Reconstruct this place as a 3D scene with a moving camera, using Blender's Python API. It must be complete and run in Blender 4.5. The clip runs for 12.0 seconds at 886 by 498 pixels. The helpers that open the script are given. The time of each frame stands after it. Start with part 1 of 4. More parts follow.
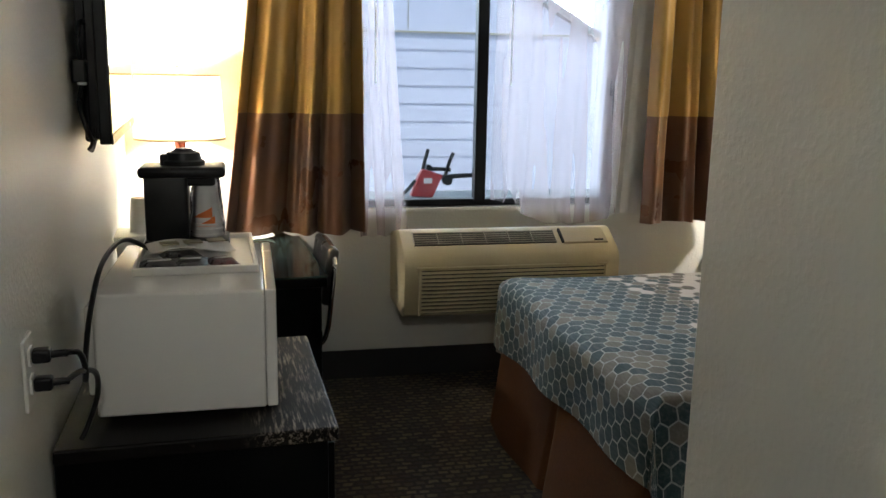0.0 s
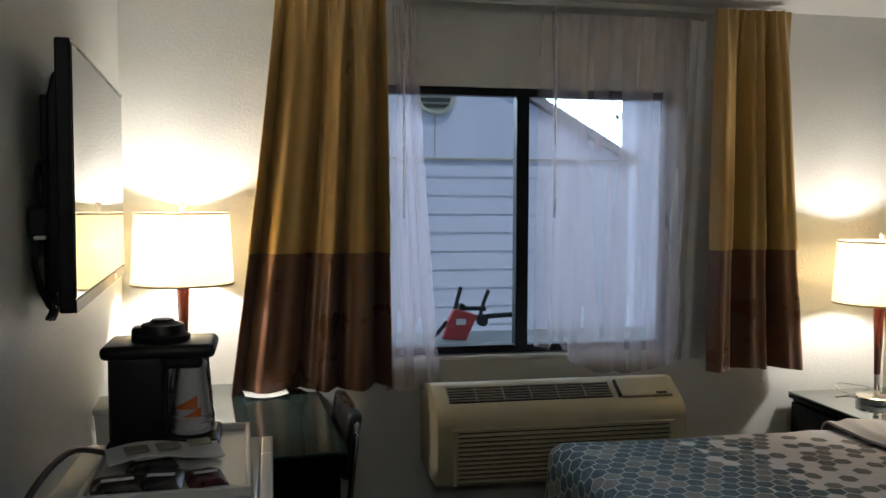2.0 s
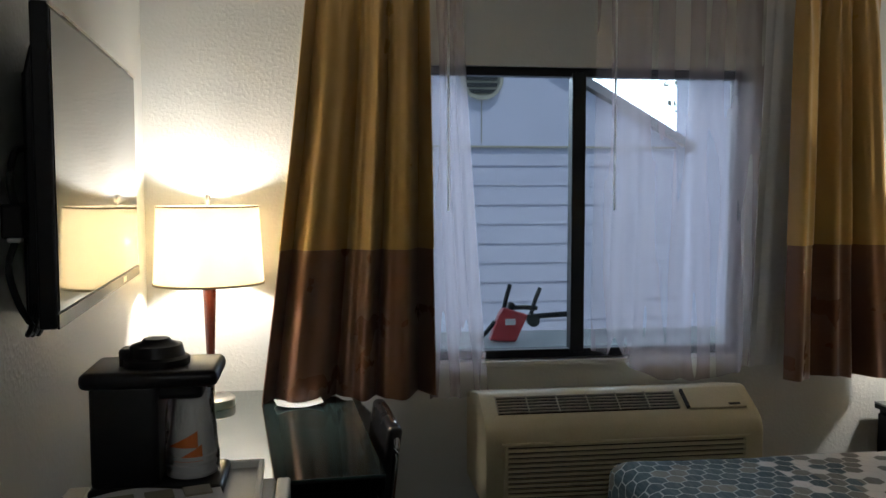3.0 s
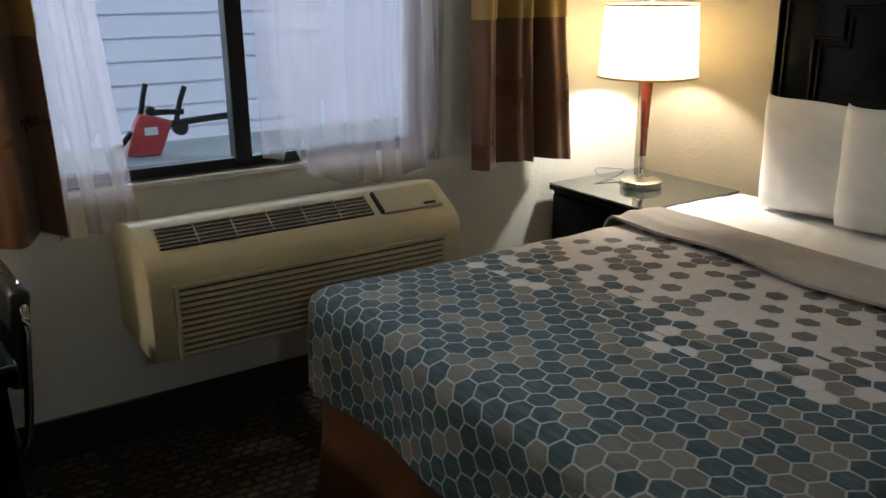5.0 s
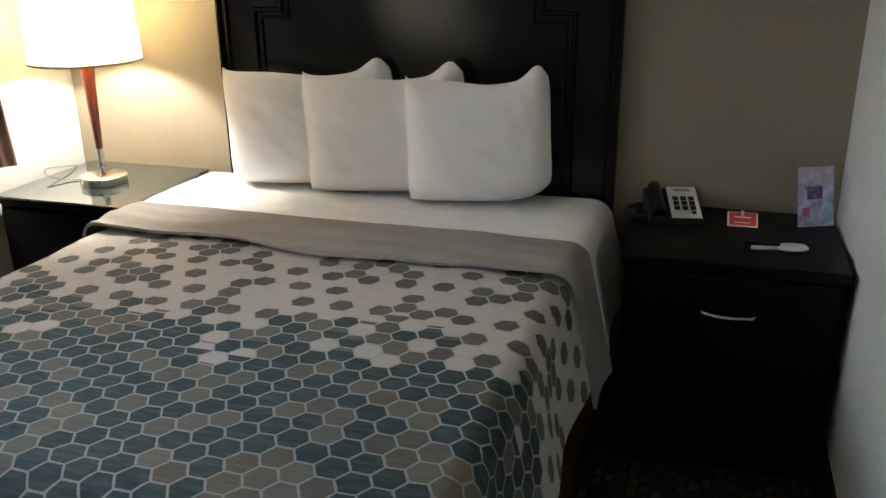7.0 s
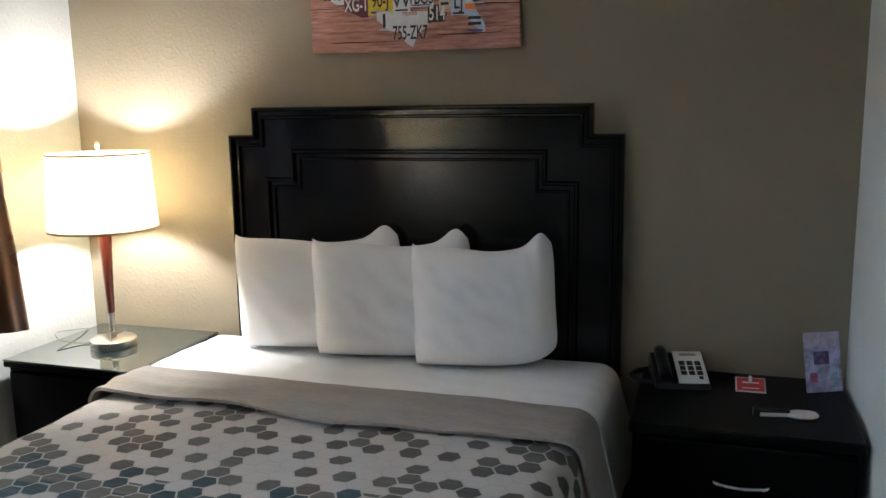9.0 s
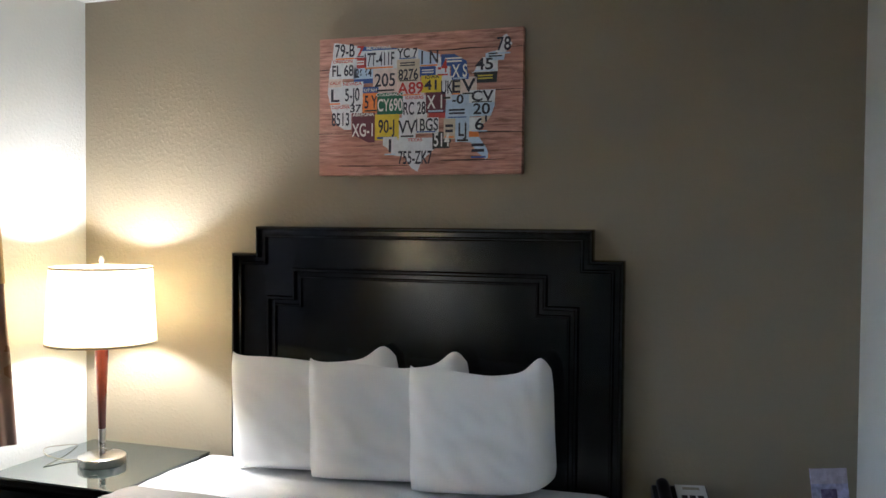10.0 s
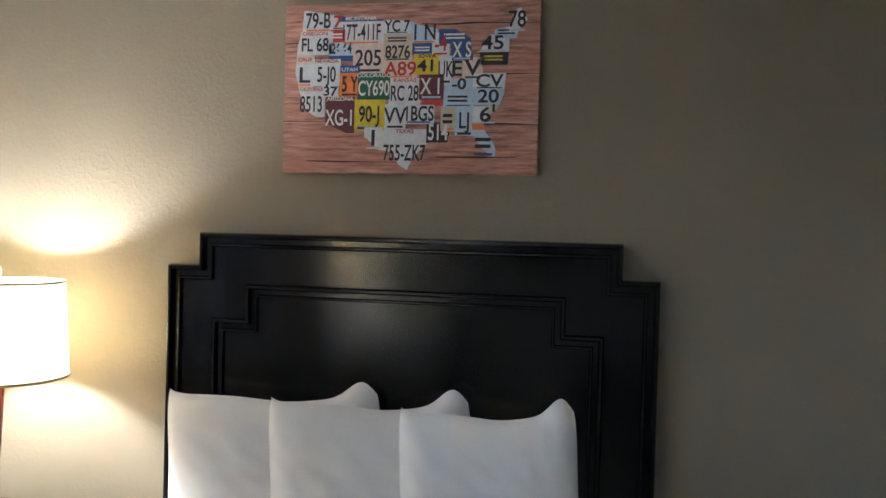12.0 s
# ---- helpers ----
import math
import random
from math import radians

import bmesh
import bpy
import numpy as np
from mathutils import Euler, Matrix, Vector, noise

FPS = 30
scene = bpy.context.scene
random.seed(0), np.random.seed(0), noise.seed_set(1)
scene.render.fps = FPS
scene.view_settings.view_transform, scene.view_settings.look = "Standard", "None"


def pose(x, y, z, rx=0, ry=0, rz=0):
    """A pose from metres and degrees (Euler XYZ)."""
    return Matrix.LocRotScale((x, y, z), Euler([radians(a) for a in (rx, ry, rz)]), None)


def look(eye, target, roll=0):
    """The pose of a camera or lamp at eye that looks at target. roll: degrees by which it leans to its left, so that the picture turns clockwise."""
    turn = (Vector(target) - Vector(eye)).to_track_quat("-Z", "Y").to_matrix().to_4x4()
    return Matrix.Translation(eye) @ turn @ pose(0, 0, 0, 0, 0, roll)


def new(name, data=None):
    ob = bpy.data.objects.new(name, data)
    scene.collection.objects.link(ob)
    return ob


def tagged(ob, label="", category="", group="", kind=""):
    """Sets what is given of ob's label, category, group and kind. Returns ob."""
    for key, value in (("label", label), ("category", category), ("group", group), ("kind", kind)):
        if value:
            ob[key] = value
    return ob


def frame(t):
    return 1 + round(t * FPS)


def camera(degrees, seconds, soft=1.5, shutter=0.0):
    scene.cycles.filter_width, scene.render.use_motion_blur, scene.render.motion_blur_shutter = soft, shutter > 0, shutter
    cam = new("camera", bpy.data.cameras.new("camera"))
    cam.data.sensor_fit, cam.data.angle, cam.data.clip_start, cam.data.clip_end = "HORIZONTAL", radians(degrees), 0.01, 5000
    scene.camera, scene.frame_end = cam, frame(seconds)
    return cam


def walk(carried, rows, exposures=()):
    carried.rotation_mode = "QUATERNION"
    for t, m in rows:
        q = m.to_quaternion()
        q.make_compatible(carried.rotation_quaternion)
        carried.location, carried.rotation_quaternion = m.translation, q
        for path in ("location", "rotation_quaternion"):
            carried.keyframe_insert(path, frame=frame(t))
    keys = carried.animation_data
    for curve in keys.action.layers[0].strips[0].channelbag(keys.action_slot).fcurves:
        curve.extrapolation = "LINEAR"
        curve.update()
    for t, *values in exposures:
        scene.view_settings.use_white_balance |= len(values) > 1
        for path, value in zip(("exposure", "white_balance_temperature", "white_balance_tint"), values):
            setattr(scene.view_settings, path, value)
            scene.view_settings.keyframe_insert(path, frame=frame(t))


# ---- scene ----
cam = camera(55.2, 12.0)
SKY = 0.10
LAMP = 23.0
HALL_GLOW = 25.0
PATH = [
    (0, (-1.15, 0.807, 1.535), (-0.727, 2.721, 1.14), 1.0),
    (0.5, (-1.128, 0.874, 1.539), (-0.753, 2.802, 1.164), 1.3),
    (1, (-1.146, 1.016, 1.564), (-0.818, 2.967, 1.275), 0.8),
    (1.5, (-1.143, 1.164, 1.599), (-0.765, 3.123, 1.459), 0.0),
    (2, (-1.103, 1.316, 1.585), (-0.728, 3.277, 1.469), 0.2),
    (2.5, (-1.047, 1.464, 1.598), (-0.812, 3.449, 1.51), 0.4),
    (4.5, (-1.097, 2.111, 1.521), (-0.354, 3.89, 0.989), -1.5),
    (5, (-1.024, 2.238, 1.496), (0.014, 3.838, 0.894), -0.5),
    (5.5, (-0.991, 2.352, 1.485), (0.431, 3.597, 0.83), -0.2),
    (6, (-1.059, 2.502, 1.528), (0.616, 3.32, 0.802), -0.2),
    (6.5, (-1.035, 2.519, 1.521), (0.72, 3.122, 0.775), -0.8),
    (8.5, (-1.04, 2.515, 1.581), (0.81, 3.106, 1.1), -1.3),
    (9, (-1.044, 2.503, 1.572), (0.829, 3.115, 1.23), -0.9),
    (9.5, (-1.053, 2.5, 1.543), (0.842, 3.118, 1.376), -0.2),
    (10, (-1.033, 2.489, 1.576), (0.864, 3.12, 1.517), 0.5),
    (10.5, (-0.965, 2.538, 1.61), (0.937, 3.153, 1.546), 0.6),
    (11, (-0.761, 2.571, 1.555), (1.135, 3.209, 1.522), 1.7),
    (11.5, (-0.662, 2.686, 1.558), (1.237, 3.31, 1.515), 2.3),
    (12, (-0.614, 2.93, 1.57), (1.347, 3.324, 1.54), 1.6),
]
# the camera's own exposure and white balance
LIGHT = [(0, 1.25, 5900), (0.5, 0.88, 5800), (0.9, 0.66, 5750), (1.3, 0.4, 5700), (2, 0.12, 5550), (2.5, -0.05, 5500), (4.5, 0.42, 5750), (5.5, 0.8, 5850), (6.0, 0.88, 5800), (6.5, 1.15, 5750), (8.5, 0.88, 5350), (9.5, 1.0, 5050), (10.5, 1.0, 5000), (12, 1.15, 5000)]
walk(cam, [(t, look(eye, target, roll)) for t, eye, target, roll in PATH], [(t, stops, kelvin, 10) for t, stops, kelvin in LIGHT])
# ---- world, sun and lamps ----
world = bpy.data.worlds.new("sky_world")
scene.world = world
world.use_nodes = True
wn = world.node_tree
sky = wn.nodes.new("ShaderNodeTexSky")
sky.sky_type = "NISHITA"
sky.sun_disc = False
sky.sun_elevation, sky.sun_rotation = radians(64), radians(150)
wn.links.new(sky.outputs[0], wn.nodes["Background"].inputs[0])
wn.nodes["Background"].inputs[1].default_value = SKY
sun = new("sun", bpy.data.lights.new("sun", "SUN"))
sun.data.energy, sun.data.angle, sun.data.color = 1.7, radians(0.5), (1.0, 0.95, 0.88)
# the sun stands high behind the room and grazes the wall opposite
sun.matrix_world = look((0, 0, 0), (-0.2, 0.35, -0.85))


def bulb(name, at, watts):
    ob = new(name, bpy.data.lights.new(name, "POINT"))
    ob.location = at
    ob.data.energy, ob.data.color, ob.data.shadow_soft_size = watts, (1.0, 0.88, 0.72), 0.035
    return ob


# ---- materials ----
class Nodes:
    """Short ways to add shader nodes."""

    def __init__(self, name):
        self.material = bpy.data.materials.new(name)
        self.material.use_nodes = True
        self.tree = self.material.node_tree
        self.bsdf = self.tree.nodes["Principled BSDF"]
        self.out = self.tree.nodes["Material Output"]

    def add(self, kind, ins=None, **props):
        n = self.tree.nodes.new(kind)
        for k, v in props.items():
            setattr(n, k, v)
        for k, v in (ins or {}).items():
            self.put(n.inputs[k], v)
        return n

    def put(self, socket, v):
        if isinstance(v, bpy.types.NodeSocket):
            self.tree.links.new(v, socket)
        else:
            socket.default_value = v

    def math(self, op, a, b=0.0, c=0.0):
        return self.add("ShaderNodeMath", {0: a, 1: b, 2: c}, operation=op).outputs[0]

    def vec(self, op, a, b=(0, 0, 0), c=(0, 0, 0)):
        n = self.add("ShaderNodeVectorMath", {0: a, 1: b, 2: c}, operation=op)
        return n.outputs["Value"] if op in ("LENGTH", "DOT_PRODUCT") else n.outputs["Vector"]

    def mix(self, f, a, b):
        n = self.add("ShaderNodeMix", data_type="RGBA")
        self.put(n.inputs[0], f)
        self.put(n.inputs[6], a if isinstance(a, bpy.types.NodeSocket) else (*a, 1))
        self.put(n.inputs[7], b if isinstance(b, bpy.types.NodeSocket) else (*b, 1))
        return n.outputs[2]

    def noise(self, scale, detail=3.0, stretch=(1, 1, 1), rough=0.5):
        co = self.add("ShaderNodeTexCoord").outputs["Object"]
        m = self.add("ShaderNodeMapping", {"Vector": co, "Scale": stretch})
        return self.add("ShaderNodeTexNoise", {"Vector": m.outputs[0], "Scale": scale, "Detail": detail, "Roughness": rough}).outputs[0]

    def ramp(self, f, lo, hi):
        return self.add("ShaderNodeMapRange", {0: f, 1: lo, 2: hi}, clamp=True).outputs[0]

    def bump(self, height, strength, distance=0.01):
        n = self.add("ShaderNodeBump", {"Height": height, "Strength": strength, "Distance": distance})
        self.put(self.bsdf.inputs["Normal"], n.outputs[0])


def surface(name, color, rough=0.5, metal=0.0, vary=0.12, big=2.5, fine=60.0, bump=0.1, depth=0.004, stretch=(1, 1, 1), coat=0.0, sheen=0.0, shine=1.0, gloss=0.5):
    """A painted, cast or woven surface with grain and stains at two scales."""
    g = Nodes(name)
    a = g.noise(big, 4, stretch)
    b = g.noise(fine, 4, stretch)
    dark = tuple(c * (1 - 2 * vary) for c in color)
    light = tuple(min(1, c * (1 + vary)) for c in color)
    m = g.math("MULTIPLY_ADD", a, 0.6, g.math("MULTIPLY", b, 0.4))
    g.put(g.bsdf.inputs["Base Color"], g.mix(g.ramp(m, 0.3, 0.7), dark, light))
    g.put(g.bsdf.inputs["Roughness"], g.add("ShaderNodeMapRange", {0: a, 1: 0.3, 2: 0.7, 3: max(0.02, rough - 0.06 * shine), 4: min(1, rough + 0.08 * shine)}).outputs[0])
    g.put(g.bsdf.inputs["Metallic"], metal)
    g.put(g.bsdf.inputs["Coat Weight"], coat)
    g.put(g.bsdf.inputs["Specular IOR Level"], gloss)
    g.put(g.bsdf.inputs["Sheen Weight"], sheen)
    if bump:
        g.bump(b, bump, depth)
    return g.material


def plaster(name, color, rough=0.6, relief=0.13):
    """Orange-peel textured wall paint."""
    g = Nodes(name)
    a, b, c = g.noise(1.3, 4), g.noise(70, 3), g.noise(260, 2)
    g.put(g.bsdf.inputs["Base Color"], g.mix(g.ramp(a, 0.3, 0.7), tuple(k * 0.93 for k in color), color))
    g.put(g.bsdf.inputs["Roughness"], rough)
    blobs = g.ramp(b, 0.45, 0.7)
    g.bump(g.math("MULTIPLY_ADD", c, 0.15, blobs), relief, 0.003)
    return g.material


def carpet_material():
    g = Nodes("carpet_woven")
    co = g.add("ShaderNodeTexCoord").outputs["Object"]
    p = g.vec("MULTIPLY", co, (20.0, 20.0, 0.0))
    wob = g.vec("ADD", p, g.vec("MULTIPLY", g.add("ShaderNodeTexNoise", {"Vector": co, "Scale": 30.0}).outputs["Color"], (0.5, 0.5, 0)))
    br = g.add("ShaderNodeTexBrick", {"Vector": wob, "Color1": (0.022, 0.014, 0.009, 1), "Color2": (0.095, 0.072, 0.036, 1), "Mortar": (0.012, 0.008, 0.006, 1), "Scale": 1.0, "Mortar Size": 0.16, "Mortar Smooth": 0.3, "Brick Width": 1.0, "Row Height": 0.7})
    n = g.noise(300, 3)
    g.put(g.bsdf.inputs["Base Color"], g.mix(g.ramp(n, 0.25, 0.55), (0.014, 0.010, 0.006), br.outputs[0]))
    g.put(g.bsdf.inputs["Roughness"], 0.95)
    g.bump(g.math("MULTIPLY_ADD", n, 0.6, br.outputs[1]), 0.6, 0.004)
    return g.material


def quilt_material():
    """Printed hexagons: teal and taupe at the foot, thinning to scattered taupe on off-white at the head."""
    g = Nodes("quilt_hexagons")
    uv = g.add("ShaderNodeUVMap", uv_map="UVMap").outputs[0]
    sep = g.add("ShaderNodeSeparateXYZ", {0: uv})
    p = g.vec("MULTIPLY", uv, (1 / HEX, 1 / HEX, 0))
    r, h = (1.0, 1.7320508, 1.0), (0.5, 0.8660254, 0.5)
    a = g.vec("SUBTRACT", g.vec("MODULO", p, r), (0.5, 0.8660254, 0))
    b = g.vec("SUBTRACT", g.vec("MODULO", g.vec("ADD", p, (0.5, 0.8660254, 0)), r), (0.5, 0.8660254, 0))
    pick = g.math("LESS_THAN", g.vec("LENGTH", a), g.vec("LENGTH", b))
    mx = g.add("ShaderNodeMix", {0: pick}, data_type="VECTOR")
    g.put(mx.inputs[4], b)
    g.put(mx.inputs[5], a)
    gv = mx.outputs[1]
    cell = g.vec("SNAP", g.vec("ADD", g.vec("SUBTRACT", p, gv), (0.25, 0.43, 0.1)), h)
    ab = g.vec("ABSOLUTE", gv)
    d = g.math("MAXIMUM", g.add("ShaderNodeSeparateXYZ", {0: ab}).outputs[0], g.vec("DOT_PRODUCT", ab, (0.5, 0.8660254, 0)))
    line = g.ramp(g.math("ADD", d, g.math("MULTIPLY", g.math("SUBTRACT", g.noise(70, 3), 0.5), 0.05)), 0.448, 0.470)
    wn1 = g.add("ShaderNodeTexWhiteNoise", {"Vector": cell}, noise_dimensions="3D")
    rnd, tone = wn1.outputs[0], g.add("ShaderNodeTexWhiteNoise", {"Vector": g.vec("ADD", cell, (7.3, 3.1, 1))}, noise_dimensions="3D").outputs[0]
    along = sep.outputs[0]
    head = g.ramp(along, 0.62 + UV0, 0.84 + UV0)
    teal_to = g.add("ShaderNodeMapRange", {0: along, 1: 0.58 + UV0, 2: 0.84 + UV0, 3: 0.70, 4: 0.03}, clamp=True).outputs[0]
    white_from = g.add("ShaderNodeMapRange", {0: along, 1: 0.46 + UV0, 2: 0.82 + UV0, 3: 1.12, 4: 0.57}, clamp=True).outputs[0]
    # every third hexagon of the lattice is more often printed
    cs = g.add("ShaderNodeSeparateXYZ", {0: cell})
    row = g.math("ROUND", g.math("DIVIDE", cs.outputs[1], 0.8660254))
    col3 = g.math("SUBTRACT", cs.outputs[0], g.math("MULTIPLY", row, 0.5))
    third = g.math("LESS_THAN", g.math("FLOORED_MODULO", g.math("ROUND", g.math("SUBTRACT", col3, row)), 3.0), 0.5)
    rnd = g.math("MULTIPLY_ADD", rnd, 0.7, g.math("MULTIPLY_ADD", third, -0.4, 0.4))
    kind = g.add("ShaderNodeTexWhiteNoise", {"Vector": g.vec("ADD", cell, (2.7, 9.4, 3))}, noise_dimensions="3D").outputs[0]
    teal = g.mix(tone, (0.013, 0.036, 0.042), (0.028, 0.056, 0.062))
    taupe = g.mix(tone, (0.095, 0.088, 0.072), (0.150, 0.138, 0.112))
    taupe = g.mix(head, taupe, g.mix(tone, (0.075, 0.066, 0.054), (0.115, 0.102, 0.084)))
    ground = g.mix(g.ramp(along, 0.35 + UV0, 0.75 + UV0), (0.30, 0.315, 0.30), (0.46, 0.42, 0.38))
    fill = g.mix(g.math("LESS_THAN", kind, teal_to), taupe, teal)
    fill = g.mix(g.math("GREATER_THAN", rnd, white_from), fill, (0.50, 0.46, 0.42))
    thread = g.noise(90, 2, (1, 0.15, 1))
    col = g.mix(line, fill, ground)
    col = g.mix(g.math("MULTIPLY", g.ramp(thread, 0.45, 0.75), 0.14), col, (0.33, 0.32, 0.30))
    g.put(g.bsdf.inputs["Base Color"], col)
    g.put(g.bsdf.inputs["Roughness"], 0.85)
    g.put(g.bsdf.inputs["Sheen Weight"], 0.03)
    g.bump(g.noise(110, 3, (1, 0.25, 1)), 0.5, 0.005)
    return g.material


def glass_material(name, tint=(0.9, 0.95, 0.95), through_it=0.9, rough=0.02):
    g = Nodes(name)
    fres = g.add("ShaderNodeFresnel", {0: 1.5}).outputs[0]
    tr = g.add("ShaderNodeBsdfTransparent", {0: (*tint, 1)})
    gl = g.add("ShaderNodeBsdfGlossy", {"Roughness": rough})
    mx = g.add("ShaderNodeMixShader", {0: fres, 1: tr.outputs[0], 2: gl.outputs[0]})
    g.tree.links.new(mx.outputs[0], g.out.inputs[0])
    return g.material


def cloth_thin(name, color, clear, glow):
    """Thin cloth that lets light through: clear is the open weave, glow the share that scatters on."""
    g = Nodes(name)
    weave = g.noise(14, 1, (1, 1, 0.06))
    tr = g.add("ShaderNodeBsdfTransparent")
    di = g.add("ShaderNodeBsdfDiffuse", {0: (*color, 1)})
    tl = g.add("ShaderNodeBsdfTranslucent", {0: (*color, 1)})
    m1 = g.add("ShaderNodeMixShader", {0: glow, 1: di.outputs[0], 2: tl.outputs[0]})
    f = g.add("ShaderNodeMapRange", {0: weave, 1: 0.3, 2: 0.7, 3: 1 - clear + 0.025, 4: 1 - clear - 0.025}).outputs[0]
    m2 = g.add("ShaderNodeMixShader", {0: f, 1: tr.outputs[0], 2: m1.outputs[0]})
    g.tree.links.new(m2.outputs[0], g.out.inputs[0])
    return g.material


def planks_material():
    """Red-brown weathered boards, printed on the canvas."""
    g = Nodes("printed_boards")
    grain = g.noise(16, 8, (1, 0.6, 6), 0.65)
    big = g.noise(3, 4, (1, 1, 6))
    crack = g.noise(7, 5, (1, 0.35, 9), 0.6)
    col = g.mix(g.ramp(grain, 0.32, 0.66), (0.15, 0.055, 0.038), (0.66, 0.36, 0.28))
    col = g.mix(g.ramp(big, 0.45, 0.75), col, (0.50, 0.24, 0.18))
    col = g.mix(g.ramp(crack, 0.64, 0.72), col, (0.05, 0.022, 0.016))
    g.put(g.bsdf.inputs["Base Color"], col)
    g.put(g.bsdf.inputs["Roughness"], 0.6)
    return g.material


def worn_black_wood():
    g = Nodes("black_wood_worn")
    grain = g.noise(9, 6, (14, 1.2, 14), 0.7)
    wear = g.noise(5, 4, (1, 1, 1))
    across = g.add("ShaderNodeSeparateXYZ", {0: g.add("ShaderNodeTexCoord").outputs["Object"]}).outputs[0]
    rubbed = g.math("MULTIPLY", g.ramp(across, 0.36, 0.42), g.ramp(wear, 0.36, 0.52))
    m = g.math("MULTIPLY", g.ramp(grain, 0.50, 0.62), g.math("MAXIMUM", rubbed, g.ramp(wear, 0.56, 0.66)))
    g.put(g.bsdf.inputs["Base Color"], g.mix(m, (0.007, 0.006, 0.0055), (0.30, 0.25, 0.19)))
    g.put(g.bsdf.inputs["Roughness"], 0.45)
    g.put(g.bsdf.inputs["Specular IOR Level"], 0.12)
    g.bump(grain, 0.25, 0.003)
    return g.material


HEX, UV0 = 0.061, 2.0
M_WHITE = plaster("white_wall_paint", (0.70, 0.70, 0.66), 0.42, 0.24)
M_TAUPE = plaster("taupe_wall_paint", (0.28, 0.233, 0.160), 0.55, 0.2)
M_CEIL = plaster("ceiling_paint", (0.74, 0.73, 0.70), 0.8)
M_CARPET = carpet_material()
M_BASE = surface("black_baseboard_rubber", (0.012, 0.011, 0.011), 0.5, bump=0.05)
M_BLACKWOOD = surface("black_lacquered_wood", (0.006, 0.0065, 0.0065), 0.16, vary=0.12, big=1.2, fine=25, bump=0.03, depth=0.001, shine=0.15, gloss=0.30)
M_DARKWOOD = surface("black_painted_wood", (0.0025, 0.0027, 0.0027), 0.30, vary=0.12, big=1.2, fine=25, bump=0.03, depth=0.001, shine=0.3, gloss=0.10)
M_WORN = worn_black_wood()
M_QUILT = quilt_material()
M_FOLD = surface("quilt_back_taupe", (0.34, 0.305, 0.27), 0.9, vary=0.12, big=6, fine=120, bump=0.5, depth=0.005, stretch=(1, 0.25, 1))
M_SHEET = surface("white_sheet_cotton", (0.86, 0.85, 0.84), 0.85, vary=0.03, big=4, fine=9, bump=0.25, depth=0.02)
M_PILLOW = surface("white_pillowcase_cotton", (0.90, 0.90, 0.90), 0.85, vary=0.008, big=5, fine=8, bump=0.25, depth=0.014, stretch=(1, 1, 0.5))
M_SKIRT = surface("brown_bed_skirt_cloth", (0.070, 0.026, 0.007), 0.8, vary=0.15, fine=90, bump=0.2, gloss=0.2)
M_GOLD = surface("gold_satin", (0.40, 0.245, 0.062), 0.33, vary=0.03, big=5, fine=160, bump=0.06, sheen=0.15)
M_BROWN = surface("brown_satin", (0.135, 0.058, 0.026), 0.30, vary=0.025, big=5, fine=160, bump=0.06, sheen=0.15)
M_LINING = surface("white_curtain_lining", (0.72, 0.72, 0.72), 0.8, vary=0.04)
M_SHEER = cloth_thin("sheer_voile", (0.95, 0.82, 0.84), 0.715, 0.75)
M_WAND = cloth_thin("clear_white_plastic", (0.95, 0.95, 0.95), 0.0, 0.75)
M_SHADE = cloth_thin("lamp_shade_linen", (0.84, 0.75, 0.54), 0.04, 0.62)
M_RIM = surface("shade_trim_tape", (0.35, 0.28, 0.17), 0.8, vary=0.05)
M_NICKEL = surface("brushed_nickel", (0.62, 0.58, 0.52), 0.28, 1.0, vary=0.06, fine=80, bump=0.03)
M_CHROME = surface("chrome", (0.75, 0.75, 0.76), 0.12, 1.0, vary=0.03, bump=0)
M_REDWOOD = surface("mahogany_stained_wood", (0.16, 0.032, 0.014), 0.3, vary=0.25, fine=30, bump=0.05, stretch=(6, 6, 1), coat=0.3)
M_BEIGE = surface("aged_beige_plastic", (0.47, 0.41, 0.26), 0.45, vary=0.06, big=4, fine=150, bump=0.04)
# near-black: paints the shade inside slots, also used for dark trim
M_SLOT = surface("slot_shade_and_dark_trim", (0.02, 0.02, 0.018), 0.7, bump=0)
M_GRILLE = surface("grey_beige_plastic_slats", (0.36, 0.33, 0.25), 0.5, vary=0.08)
M_BLACK = surface("black_plastic", (0.012, 0.012, 0.013), 0.32, vary=0.15, fine=120, bump=0.03, gloss=0.3)
SCREEN = Nodes("tv_screen_glass")
SCREEN.put(SCREEN.bsdf.inputs["Base Color"], (0.008, 0.008, 0.009, 1))
SCREEN.put(SCREEN.bsdf.inputs["Roughness"], SCREEN.add("ShaderNodeMapRange", {0: SCREEN.noise(4), 3: 0.03, 4: 0.06}).outputs[0])
M_SCREEN = SCREEN.material
M_WHITEP = surface("white_enamel", (0.76, 0.76, 0.75), 0.16, vary=0.015, big=5, fine=200, bump=0, shine=0.3)
M_WHITEPL = surface("white_plastic", (0.72, 0.71, 0.68), 0.35, vary=0.04, bump=0.03)
M_FRAME = surface("dark_bronze_aluminium", (0.02, 0.02, 0.022), 0.4, 0.6, vary=0.1)
M_GLASS = glass_material("window_glass")
M_TOPGLASS = surface("green_tinted_glass_top", (0.028, 0.045, 0.042), 0.05, vary=0.05, bump=0, coat=1.0)
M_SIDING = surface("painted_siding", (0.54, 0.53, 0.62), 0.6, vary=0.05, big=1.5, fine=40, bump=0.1)
